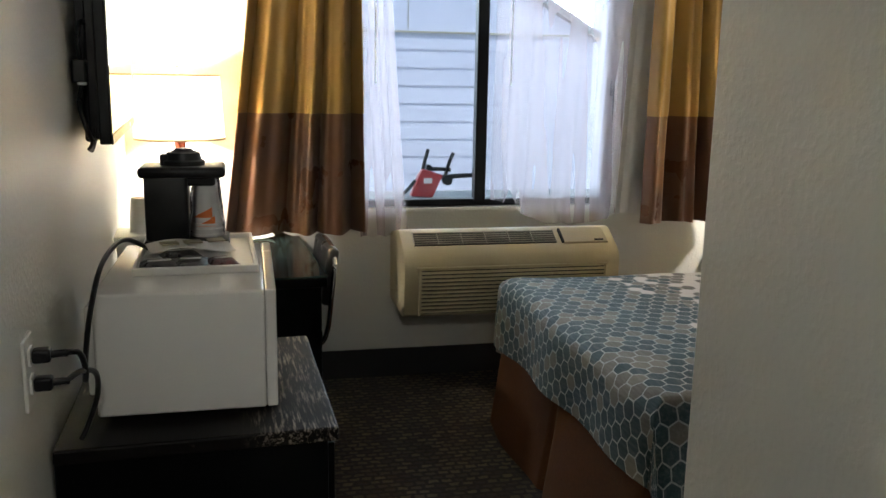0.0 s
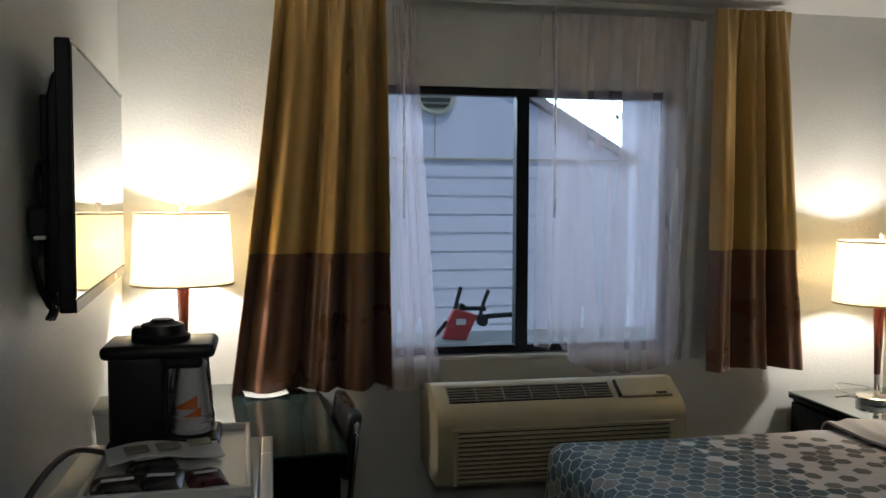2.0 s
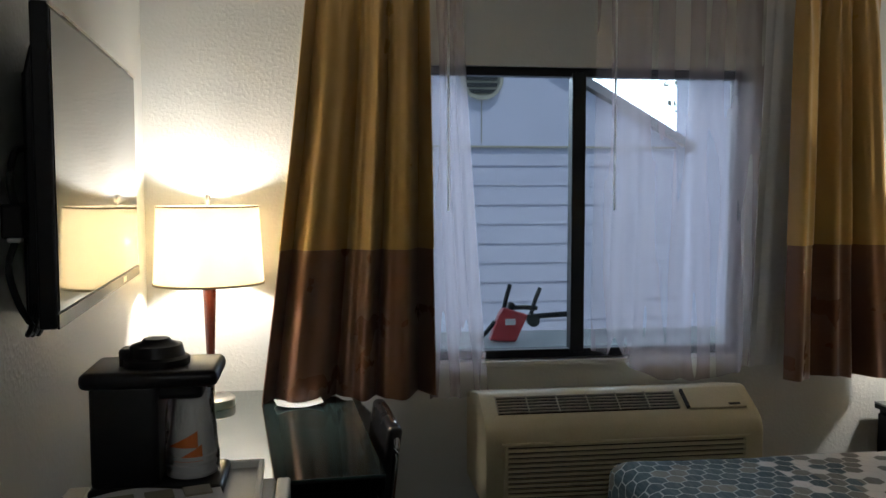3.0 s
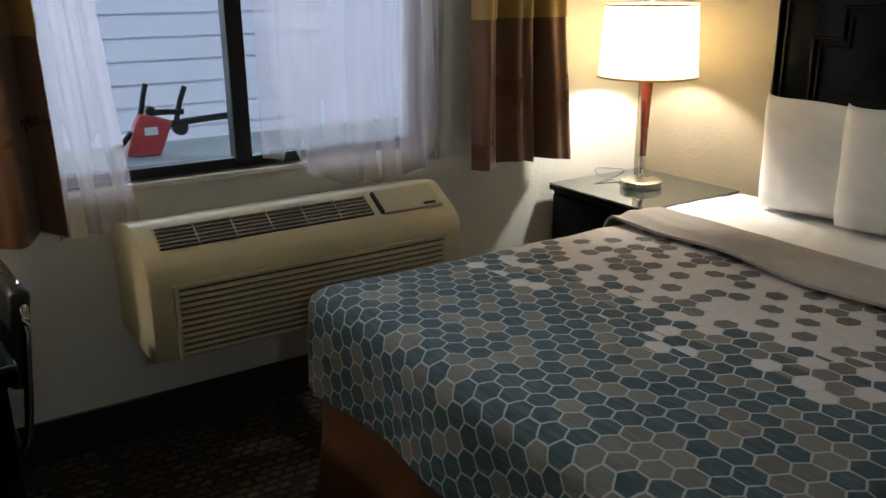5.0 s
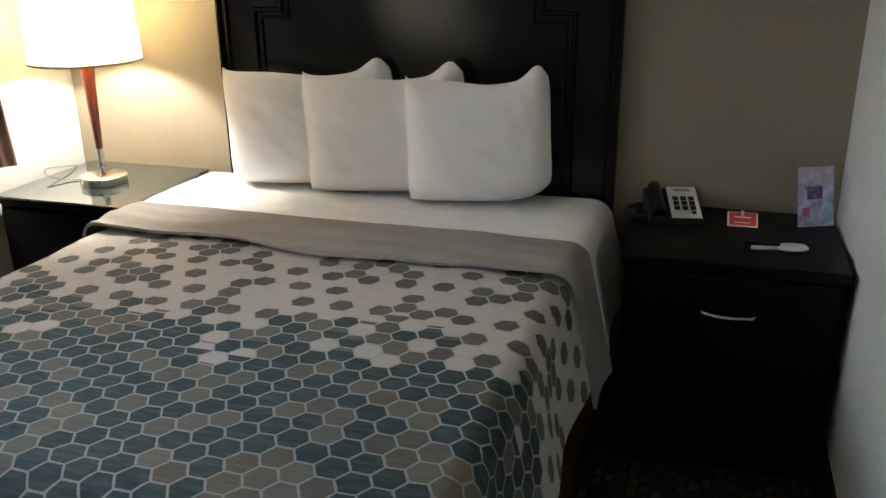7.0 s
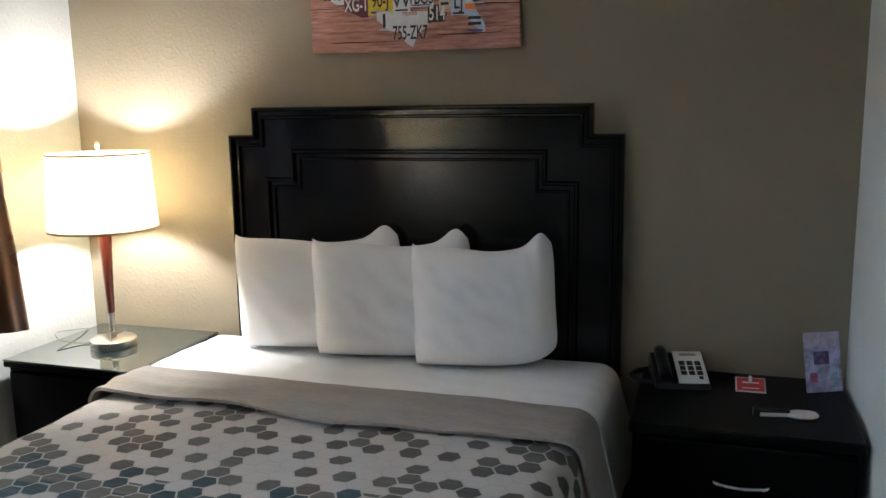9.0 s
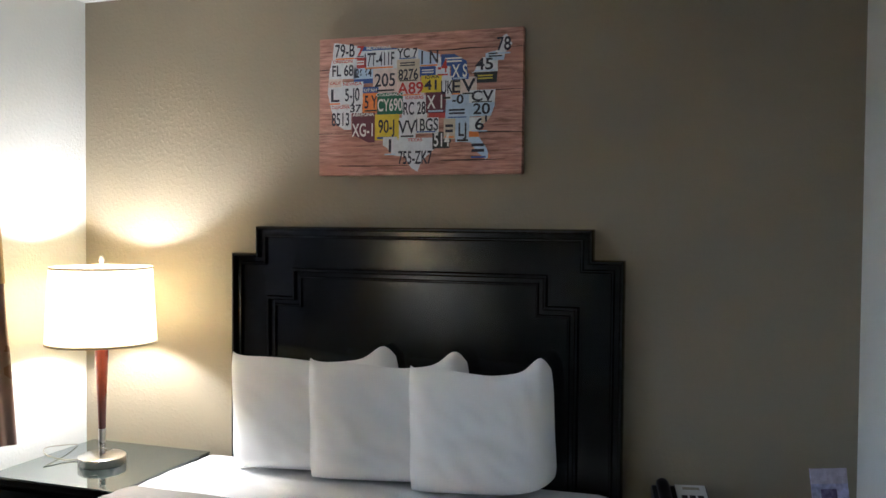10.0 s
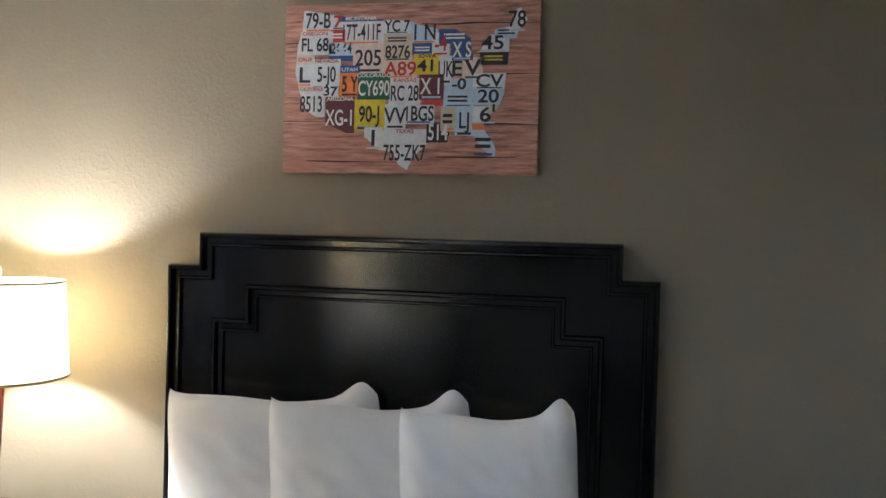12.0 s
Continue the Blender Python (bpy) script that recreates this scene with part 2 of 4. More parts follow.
M_CONCRETE = surface("concrete", (0.36, 0.35, 0.33), 0.85, vary=0.15, bump=0.4)
M_ROOF = surface("grey_roof_shingle", (0.22, 0.21, 0.21), 0.9, vary=0.2)
M_LEAF = surface("leaf_green", (0.10, 0.14, 0.05), 0.6, vary=0.3)
M_BARK = surface("bark", (0.12, 0.09, 0.06), 0.9, vary=0.25)
M_RED = surface("red_painted_steel", (0.45, 0.04, 0.045), 0.4, vary=0.12)
M_REDCARD = surface("red_printed_card", (0.55, 0.05, 0.04), 0.5, vary=0.05)
M_ORANGE = surface("orange_print", (0.85, 0.22, 0.03), 0.45, vary=0.05)
M_PAPER = surface("white_paper", (0.78, 0.78, 0.78), 0.6, vary=0.03)
M_VINYL = surface("black_vinyl_padding", (0.015, 0.015, 0.015), 0.3, vary=0.1, fine=120, bump=0.15)
M_BOARDS = planks_material()


# ---- mesh helpers ----
def link(bm, name, material, smooth=False, slots=()):
    bmesh.ops.recalc_face_normals(bm, faces=bm.faces[:])
    me = bpy.data.meshes.new(name)
    bm.to_mesh(me)
    bm.free()
    me.materials.append(material)
    for s in slots:
        me.materials.append(s)
    if smooth:
        me.shade_smooth()
        me.set_sharp_from_angle(angle=radians(40))
    return new(name, me)


def part(name, bm, material, parent, label="", smooth=False, slots=()):
    ob = link(bm, name, material, smooth, slots)
    ob.parent = parent
    return tagged(ob, label)


def structure(name, bm, material, label, category, smooth=False):
    return tagged(link(bm, name, material, smooth), label, category, kind="structure")


def thing(name, m, label, category, group=""):
    ob = new(name)
    ob.empty_display_size = 0.1
    ob.matrix_world = m
    return tagged(ob, label, category, group)


def box(x0, x1, y0, y1, z0, z1, bevel=0.0, bm=None, seg=2):
    bm = bm or bmesh.new()
    t = bmesh.new()
    bmesh.ops.create_cube(t, size=1)
    for v in t.verts:
        v.co = ((x0 + x1) / 2 + v.co.x * (x1 - x0), (y0 + y1) / 2 + v.co.y * (y1 - y0), (z0 + z1) / 2 + v.co.z * (z1 - z0))
    if bevel:
        bmesh.ops.bevel(t, geom=t.edges[:], offset=bevel, segments=seg, affect="EDGES", profile=0.5)
    return merge(bm, t)


def merge(bm, t):
    me = bpy.data.meshes.new("tmp")
    t.to_mesh(me)
    t.free()
    bm.from_mesh(me)
    bpy.data.meshes.remove(me)
    return bm


def lathe(profile, bm=None, at=(0, 0, 0), seg=40):
    """Turn a profile of (radius, height) round the z axis."""
    bm = bm or bmesh.new()
    rings = []
    for r, z in profile:
        if r < 1e-5:
            rings.append([bm.verts.new((at[0], at[1], at[2] + z))])
        else:
            rings.append([bm.verts.new((at[0] + r * math.cos(2 * math.pi * k / seg), at[1] + r * math.sin(2 * math.pi * k / seg), at[2] + z)) for k in range(seg)])
    for a, b in zip(rings, rings[1:]):
        for k in range(seg):
            q = [a[k % len(a)], a[(k + 1) % len(a)], b[(k + 1) % len(b)], b[k % len(b)]]
            q = list(dict.fromkeys(q))
            if len(q) > 2:
                bm.faces.new(q)
    return bm


def tube(points, radius, bm=None, seg=10):
    """A round bar through points, with softened bends."""
    bm = bm or bmesh.new()
    pts = [Vector(p) for p in points]
    fine = []
    n = len(pts)
    for i in range(n - 1):
        p0, p1, p2, p3 = pts[max(i - 1, 0)], pts[i], pts[i + 1], pts[min(i + 2, n - 1)]
        for k in range(6):
            t = k / 6
            fine.append(0.5 * ((2 * p1) + (p2 - p0) * t + (2 * p0 - 5 * p1 + 4 * p2 - p3) * t * t + (3 * p1 - p0 - 3 * p2 + p3) * t ** 3))
    fine.append(pts[-1])
    rings = []
    up = Vector((0.13, 0.21, 0.97))
    for i, p in enumerate(fine):
        d = (fine[min(i + 1, len(fine) - 1)] - fine[max(i - 1, 0)]).normalized()
        s = d.cross(up)
        s = s.normalized() if s.length > 1e-4 else Vector((1, 0, 0))
        u = s.cross(d).normalized()
        rings.append([bm.verts.new(p + radius * (math.cos(2 * math.pi * k / seg) * s + math.sin(2 * math.pi * k / seg) * u)) for k in range(seg)])
    for a, b in zip(rings, rings[1:]):
        for k in range(seg):
            bm.faces.new((a[k], a[(k + 1) % seg], b[(k + 1) % seg], b[k]))
    bm.faces.new(rings[0])
    bm.faces.new(rings[-1][::-1])
    return bm


def prism(outline, axis, a0, a1, bevel=0.0, bm=None):
    """Push an outline of 2D points out along an axis ('x', 'y' or 'z') from a0 to a1."""
    bm = bm or bmesh.new()
    t = bmesh.new()

    def place(u, v, w):
        return {"x": (w, u, v), "y": (u, w, v), "z": (u, v, w)}[axis]
    lo = [t.verts.new(place(u, v, a0)) for u, v in outline]
    hi = [t.verts.new(place(u, v, a1)) for u, v in outline]
    t.faces.new(lo)
    t.faces.new(hi[::-1])
    for k in range(len(lo)):
        j = (k + 1) % len(lo)
        t.faces.new((lo[k], lo[j], hi[j], hi[k]))
    if bevel:
        bmesh.ops.recalc_face_normals(t, faces=t.faces[:])
        bmesh.ops.bevel(t, geom=t.edges[:], offset=bevel, segments=2, affect="EDGES", profile=0.5)
    return merge(bm, t)


def sheet(fn, nu, nv, thick=0.0, uvs=None):
    """A grid surface from fn(u, v), u and v from 0 to 1, with thickness; uvs(u, v) gives texture places."""
    bm = bmesh.new()
    layer = bm.loops.layers.uv.new("UVMap") if uvs else None
    g = [[bm.verts.new(fn(i / nu, j / nv)) for j in range(nv + 1)] for i in range(nu + 1)]
    for i in range(nu):
        for j in range(nv):
            f = bm.faces.new((g[i][j], g[i + 1][j], g[i + 1][j + 1], g[i][j + 1]))
            if layer:
                for l, (a, b) in zip(f.loops, ((i, j), (i + 1, j), (i + 1, j + 1), (i, j + 1))):
                    l[layer].uv = uvs(a / nu, b / nv)
    if thick:
        bmesh.ops.recalc_face_normals(bm, faces=bm.faces[:])
        bmesh.ops.solidify(bm, geom=bm.faces[:], thickness=thick)
    return bm


# ---- the room ----
HIGH = 2.47
XR, YW, YN = 1.83, 5.0, 2.09      # bed wall, window wall, wall beside the bed
HALL = -0.417                     # the hall's wall, which ends at the corner with YN
SKEW = pose(-1.55, 2.4, 0, 0, 0, 4.4)   # the television wall runs slightly askew
structure("floor", box(-2.2, 2.1, -1.2, 5.2, -0.1, 0.0), M_CARPET, "dark brown woven carpet with small lighter dashes", "floor")
structure("ceiling", box(-2.2, 2.1, -1.2, 5.2, HIGH, HIGH + 0.1), M_CEIL, "plain white painted ceiling", "ceiling")
WX0, WX1, WZ0, WZ1 = -0.72, 0.69, 0.89, 2.085
wb = box(-2.2, WX0, YW, YW + 0.16, 0, HIGH)
box(WX1, 2.1, YW, YW + 0.16, 0, HIGH, bm=wb)
box(WX0, WX1, YW, YW + 0.16, 0, WZ0, bm=wb)
box(WX0, WX1, YW, YW + 0.16, WZ1, HIGH, bm=wb)
structure("wall_window", wb, M_WHITE, "white textured wall around the window", "wall")
structure("wall_bed", box(XR, XR + 0.15, 1.95, YW, 0, HIGH), M_TAUPE, "taupe painted wall behind the headboard", "wall")
structure("wall_beside_bed", box(HALL + 0.12, XR, YN - 0.12, YN, 0, HIGH), M_WHITE, "white textured wall beside the bedside table", "wall")
structure("wall_hall", box(HALL, HALL + 0.12, -1.1, YN, 0, HIGH, 0.006), M_WHITE, "white textured hall wall ending at a corner", "wall")
tvw = structure("wall_television", box(-0.14, 0, -3.6, 2.75, 0, HIGH), M_WHITE, "white textured wall behind the television", "wall")
tvw.matrix_world = SKEW
structure("wall_hall_end", box(-2.0, HALL + 0.12, -1.2, -1.1, 0, HIGH), M_WHITE, "white wall closing the entrance hall", "wall")
structure("baseboard", box(-1.70, XR, YW - 0.014, YW, 0, 0.15, 0.003), M_BASE, "black rubber baseboard under the window", "baseboard")
structure("baseboard_beside_bed", box(HALL, XR, YN, YN + 0.012, 0, 0.10, 0.003), M_BASE, "black rubber baseboard beside the bed", "baseboard")

# entrance hall light above and behind the walker
M_DIFF = Nodes("frosted_lit_glass")
M_DIFF.put(M_DIFF.bsdf.inputs["Emission Color"], (1.0, 0.91, 0.77, 1))
M_DIFF.put(M_DIFF.bsdf.inputs["Emission Strength"], HALL_GLOW)
M_DIFF = M_DIFF.material
hl = thing("hall_ceiling_light", pose(-1.2, -0.1, HIGH - 0.07), "round frosted ceiling light in the entrance hall", "ceiling light")
part("diffuser", lathe([(0, 0.0), (0.09, 0.008), (0.13, 0.03), (0.14, 0.055), (0, 0.055)]), M_DIFF, hl, smooth=True)
part("rim", lathe([(0.135, 0.055), (0.15, 0.055), (0.15, 0.07), (0.0, 0.07)]), M_NICKEL, hl)

# window
win = tagged(new("window_1"), "dark aluminium sliding window with two panes", "window", kind="structure")
win.location = (0, YW + 0.03, 0)
fb = box(WX0, WX1, 0, 0.06, WZ0, WZ0 + 0.035, 0.004)
box(WX0, WX1, 0, 0.06, WZ1 - 0.035, WZ1, 0.004, fb)
box(WX0, WX0 + 0.03, 0, 0.06, WZ0, WZ1, 0.004, fb)
box(WX1 - 0.03, WX1, 0, 0.06, WZ0, WZ1, 0.004, fb)
part("window_frame", fb, M_FRAME, win)
mb = box(-0.058, 0.0, -0.012, 0.05, WZ0 + 0.02, WZ1 - 0.02, 0.004)
part("mullion", mb, M_FRAME, win)
for x0, x1, y in ((WX0 + 0.02, -0.03, 0.03), (-0.03, WX1 - 0.02, 0.015)):
    p = part("pane", box(x0, x1, y, y + 0.004, WZ0 + 0.02, WZ1 - 0.02), M_GLASS, win)
    p.visible_shadow = False
part("window_sill", box(WX0 - 0.01, WX1 + 0.01, -0.055, 0.0, WZ0 - 0.02, WZ0, 0.004), M_WHITEPL, win)

# ---- outside the window ----
structure("ground", box(-60, 60, 5.2, 90, -0.35, -0.25), M_CONCRETE, "pale concrete yard outside the window", "ground")
structure("outer_ledge", box(-2.6, 1.6, 5.17, 5.95, -0.25, 0.85, 0.01), M_CONCRETE, "concrete ledge below the window outside", "ledge")
haze = Nodes("bright_sky_backdrop")
haze.put(haze.bsdf.inputs["Base Color"], (0.8, 0.85, 0.9, 1))
haze.put(haze.bsdf.inputs["Emission Color"], (0.90, 0.95, 1.0, 1))
haze.put(haze.bsdf.inputs["Emission Strength"], 6.0)
structure("backdrop", box(-50, 70, 75, 75.5, -1, 60), haze.material, "bright hazy sky in the distance", "sky")
YB = 8.2
shed = thing("neighbour_building", pose(0.144, YB, -0.25), "white building opposite with lap siding and a gable roof", "building")
HW, EAVE, APEX, LAP = 1.70, 2.15, 3.11, 0.154
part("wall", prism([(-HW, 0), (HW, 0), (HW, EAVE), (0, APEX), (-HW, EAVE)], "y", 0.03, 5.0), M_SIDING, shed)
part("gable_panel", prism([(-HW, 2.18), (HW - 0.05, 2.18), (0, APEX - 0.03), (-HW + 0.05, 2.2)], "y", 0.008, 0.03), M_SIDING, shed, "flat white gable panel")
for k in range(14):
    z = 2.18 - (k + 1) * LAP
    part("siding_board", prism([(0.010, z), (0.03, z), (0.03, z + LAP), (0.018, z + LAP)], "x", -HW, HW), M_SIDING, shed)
part("seam", box(-0.004, 0.004, 0.002, 0.008, 2.2, 2.6), M_GRILLE, shed)
part("panel_edge", box(-HW, HW - 0.1, -0.004, 0.008, 2.165, 2.182), M_GRILLE, shed)
for s in (1, -1):
    part("roof", prism([(-s * 0.0, APEX + 0.02), (s * (HW + 0.06), EAVE - 0.02), (s * (HW + 0.06), EAVE + 0.05), (0, APEX + 0.10)], "y", -0.04, 5.1), M_ROOF, shed)
vent = part("gable_vent", lathe([(0, 0), (0.15, 0), (0.168, 0.02), (0.168, 0.035), (0.14, 0.035), (0.14, 0.012), (0, 0.012)]), M_GRILLE, shed, "round grey louvred gable vent")
vent.matrix_local = pose(0.0, 0.006, 2.70, 90)
for k in range(5):
    part("louvre", box(-0.12, 0.12, -0.115 + k * 0.05, -0.085 + k * 0.05, 0.014, 0.03), M_SLOT, vent)
far = thing("far_building", pose(5.4, 11.5, -0.25), "pale stucco building beyond the yard", "building")
part("wall", box(-2.05, 3.0, 0, 0.5, 0, 5.2, 0.01), M_SIDING, far)
part("parapet", box(-2.1, 3.05, -0.05, 0.55, 5.2, 5.35, 0.01), M_CONCRETE, far)

tree = thing("tree", pose(6.15, 16.5, -0.25), "leafy green tree beyond the white building", "tree")
part("trunk", lathe([(0.16, 0), (0.12, 1.2), (0.09, 2.6), (0.03, 4.6)], seg=10), M_BARK, tree)
rng = random.Random(4)
lv = []
lf = []
for k in range(1700):
    c = Vector((rng.gauss(0, 0.36), rng.gauss(0, 0.5), 3.9 + rng.gauss(0, 0.9)))
    d = Vector((rng.uniform(-1, 1), rng.uniform(-1, 1), rng.uniform(-1, 1))).normalized() * 0.09
    e = d.cross(Vector((rng.uniform(-1, 1), rng.uniform(-1, 1), 1))).normalized() * 0.045
    i = len(lv)
    lv += [c - d, c + e, c + d, c - e]
    lf.append((i, i + 1, i + 2, i + 3))
crown = bpy.data.meshes.new("crown")
crown.from_pydata(lv, [], lf)
crown.materials.append(M_LEAF)
tagged(new("crown", crown), kind="stuff").parent = tree

# red puller with black levers on the ledge
tool = thing("ratchet_tool", pose(-0.155, 5.64, 0.85), "red metal ratchet tool with black levers on the ledge", "tool")
part("body", prism([(-0.13, 0.01), (0.0, 0.0), (0.06, 0.13), (-0.06, 0.17), (-0.085, 0.13)], "y", -0.03, 0.03, 0.008), M_RED, tool)
part("lever", tube([(-0.06, 0, 0.14), (-0.045, 0, 0.21), (-0.025, 0, 0.28)], 0.011), M_BLACK, tool)
part("lever", tube([(0.08, 0, 0.13), (0.10, 0, 0.20), (0.125, 0, 0.26)], 0.011), M_BLACK, tool)
part("crossbar", tube([(-0.03, 0, 0.165), (0.05, 0, 0.165), (0.11, 0, 0.16)], 0.012), M_BLACK, tool)
part("shaft", tube([(0.04, 0, 0.115), (0.10, 0, 0.120), (0.20, 0, 0.126), (0.31, 0, 0.130)], 0.014), M_BLACK, tool)
gear = part("gear", lathe([(0, -0.02), (0.03, -0.02), (0.03, 0.02), (0, 0.02)], seg=16), M_BLACK, tool)
gear.matrix_local = pose(0.09, 0, 0.10, 90)
knob = part("knob", lathe([(0, -0.02), (0.018, -0.02), (0.018, 0.02), (0, 0.02)], seg=16), M_BLACK, tool)
knob.matrix_local = pose(-0.02, 0, 0.175, 90)
part("label_plate", box(-0.055, -0.005, -0.034, -0.03, 0.085, 0.115), M_PAPER, tool)
part("leg", tube([(-0.10, 0, 0.10), (-0.14, 0, 0.05), (-0.185, 0, 0.008)], 0.011), M_BLACK, tool)


# ---- curtains ----
def pleats(x_top, x_bot, z0, z1, y, n, amp, seed, zs=None):
    """A hanging cloth from x_top=(left, right) above to x_bot below, with soft folds that deepen downwards."""
    r = random.Random(seed)
    ph = [r.uniform(0, 6.28) for _ in range(4)]

    def fn(u, v):
        z = z1 + (z0 - z1) * v
        w = ((zs[0] - z) / (zs[0] - zs[1])) if zs else v
        s = w ** 1.15
        l = x_top[0] + (x_bot[0] - x_top[0]) * s
        rr = x_top[1] + (x_bot[1] - x_top[1]) * s
        uu = u + 0.030 * math.sin(u * 6.28 * 1.3 + ph[0]) + 0.010 * math.sin(4 * w + ph[3]) * math.sin(3.14 * u)
        a = amp * (0.60 + 0.40 * w)
        f = (0.85 + 0.30 * math.sin(uu * 7 + ph[0])) * (1 - 2 * abs(math.sin(0.5 * (uu * 6.28 * n + ph[1] + 0.35 * w + 0.7 * math.sin(uu * 4 + ph[2])))) ** 0.85) + 0.20 * math.sin(uu * 6.28 * n * 2 + ph[2] + 0.5 * w) + 0.30 * math.sin(uu * 6.28 * n * 0.5 + ph[3] - 0.6 * w)
        f += 0.10 * noise.noise((uu * 7, w * 5, ph[0])) * w
        pinch = max(0.0, 1 - (zs[0] - z) / 0.30) ** 1.5 if zs else 0
        f = f * (1 - 0.7 * pinch) - 0.6 * pinch * (1 - abs(math.sin(uu * 3.14 * n * 3 + ph[1])))
        hem = 0.004 * math.sin(uu * 6.28 * n + ph[1]) * (1 if v > 0.99 else 0)
        return (l + (rr - l) * u, y + a * f, z + hem)
    return fn


TOP = 2.43
BAND = 1.365


def curtain(x_top, x_bot, bottom, n, seed, label):
    c = thing("curtain", pose((x_top[0] + x_top[1]) / 2, 4.86, bottom), label, "curtain", "window curtains")
    inv = pose((x_top[0] + x_top[1]) / 2, 4.86, bottom).inverted()
    zs = (TOP, bottom)
    cut = (TOP - BAND) / (TOP - bottom)
    whole = pleats(x_top, x_bot, bottom, TOP, 4.825, n, 0.062, seed, zs)
    up = sheet(lambda u, v: inv @ Vector(whole(u, v * cut)), 150, 60, 0.004)
    low = sheet(lambda u, v: inv @ Vector(whole(u, cut + v * (1 - cut))), 150, 36, 0.004)
    part("upper_panel", up, M_GOLD, c, "gold satin upper panel", smooth=True)
    part("lower_band", low, M_BROWN, c, "brown satin lower band", smooth=True)
    return c


curtain((-1.115, -0.675), (-1.305, -0.650), 0.800, 3.7, 3, "gold and brown satin curtain hanging beside the desk")
bed_curtain = curtain((0.79, 1.16), (0.765, 1.30), 0.820, 3.1, 8, "gold and brown satin curtain hanging by the bedside table")
lining = pleats((0.72, 0.88), (0.675, 0.80), 0.86, 2.40, 4.915, 1, 0.010, 5, (2.40, 0.86))
lining_inv = pose(0.975, 4.86, 0.825).inverted()
part("lining", sheet(lambda u, v: lining_inv @ Vector(lining(u, v)), 40, 30, 0.002), M_LINING, bed_curtain, "white lining cloth", True)


def crumple(u):
    """How far the hem is pulled up along its width: caught high by the window's middle, with a notch and a sag."""
    stops = ((0.0, 0.95), (0.07, 0.85), (0.12, 1.35), (0.17, 0.95), (0.25, 0.5), (0.4, 0.05), (0.72, 0.0), (1.0, 0.35))
    for (a, p), (b, q) in zip(stops, stops[1:]):
        if u <= b:
            return p + (q - p) * (u - a) / (b - a)
    return stops[-1][1]


def sheer(x_top, x_bot, bottom, n, seed, label, ragged):
    fn = pleats(x_top, x_bot, bottom, 2.41, 4.945, n, 0.008, seed, (2.41, bottom))

    def torn(u, v):
        x, y, z = fn(u, v)
        k = max(0.0, (v - 0.75) / 0.25)
        x += 0.02 * k * k * math.sin(u * 17) * (ragged > 0)
        return (x, y - 0.02 * k - 0.012 * k * math.sin(u * 31) * (ragged > 0), z + ragged * k * crumple(u))
    return tagged(link(sheet(torn, 120, 60), "sheer_curtain", M_SHEER, True), label, "curtain", "sheer curtains")


sheer((-0.72, -0.53), (-0.66, -0.42), 0.76, 4, 21, "thin white voile curtain hanging half open", 0.0)
sheer((0.02, 0.80), (0.00, 0.70), 0.80, 6, 22, "thin white voile curtain with a crumpled uneven hem", 0.14)
rod = thing("curtain_rail", pose(0, 4.92, 2.435), "white metal curtain rail below the ceiling", "curtain rail")
part("rail", box(-1.02, 1.22, -0.012, 0.012, 0.0, 0.022, 0.003), M_WHITEPL, rod)
for x in (-0.9, 0.1, 1.1):
    part("bracket", box(x - 0.012, x + 0.012, 0.012, 0.08, 0.0, 0.03, 0.002), M_WHITEPL, rod)

for x, low in ((-0.586, 1.505), (0.088, 1.505)):
    wand = thing("curtain_wand", pose(x, 4.915, low), "thin white plastic curtain wand hanging from the rail", "curtain wand", "curtain wands")
    part("rod", lathe([(0, 0), (0.0045, 0.0), (0.0055, 0.03), (0.0045, 0.06), (0.0045, 0.90), (0, 0.90)], seg=10), M_WAND, wand, smooth=True)
    part("hook", tube([(0, 0, 0.895), (0, 0.004, 0.915), (0, 0.005, 0.932)], 0.002, seg=6), M_NICKEL, wand)

# ---- air conditioner ----
ac = thing("air_conditioner", pose(0.035, 5.0, 0.42), "aged beige wall air conditioner with a louvred front", "air conditioner")
W = 0.535
prof = [(-0.0, 0.0), (-0.37, 0.0), (-0.415, 0.02), (-0.425, 0.16), (-0.425, 0.265), (-0.415, 0.30), (-0.385, 0.328), (-0.265, 0.399), (-0.235, 0.400), (0.0, 0.350)]
part("body", prism(prof, "x", -W, W, 0.012), M_BEIGE, ac, smooth=True)
# front intake slats; the flat dark sheet behind them paints in their shade
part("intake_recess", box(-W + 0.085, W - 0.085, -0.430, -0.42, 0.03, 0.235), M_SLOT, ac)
for k in range(11):
    z = 0.036 + k * 0.0185
    part("slat", prism([(-0.440, z), (-0.424, z + 0.002), (-0.424, z + 0.012), (-0.438, z + 0.009)], "x", -W + 0.08, W - 0.08), M_BEIGE, ac)
rim = box(-W + 0.068, -W + 0.082, -0.436, -0.42, 0.022, 0.25, 0.004)
box(W - 0.082, W - 0.068, -0.436, -0.42, 0.022, 0.25, 0.004, rim)
box(-W + 0.06, W - 0.06, -0.436, -0.42, 0.240, 0.252, 0.004, rim)
part("front_rim", rim, M_BEIGE, ac)
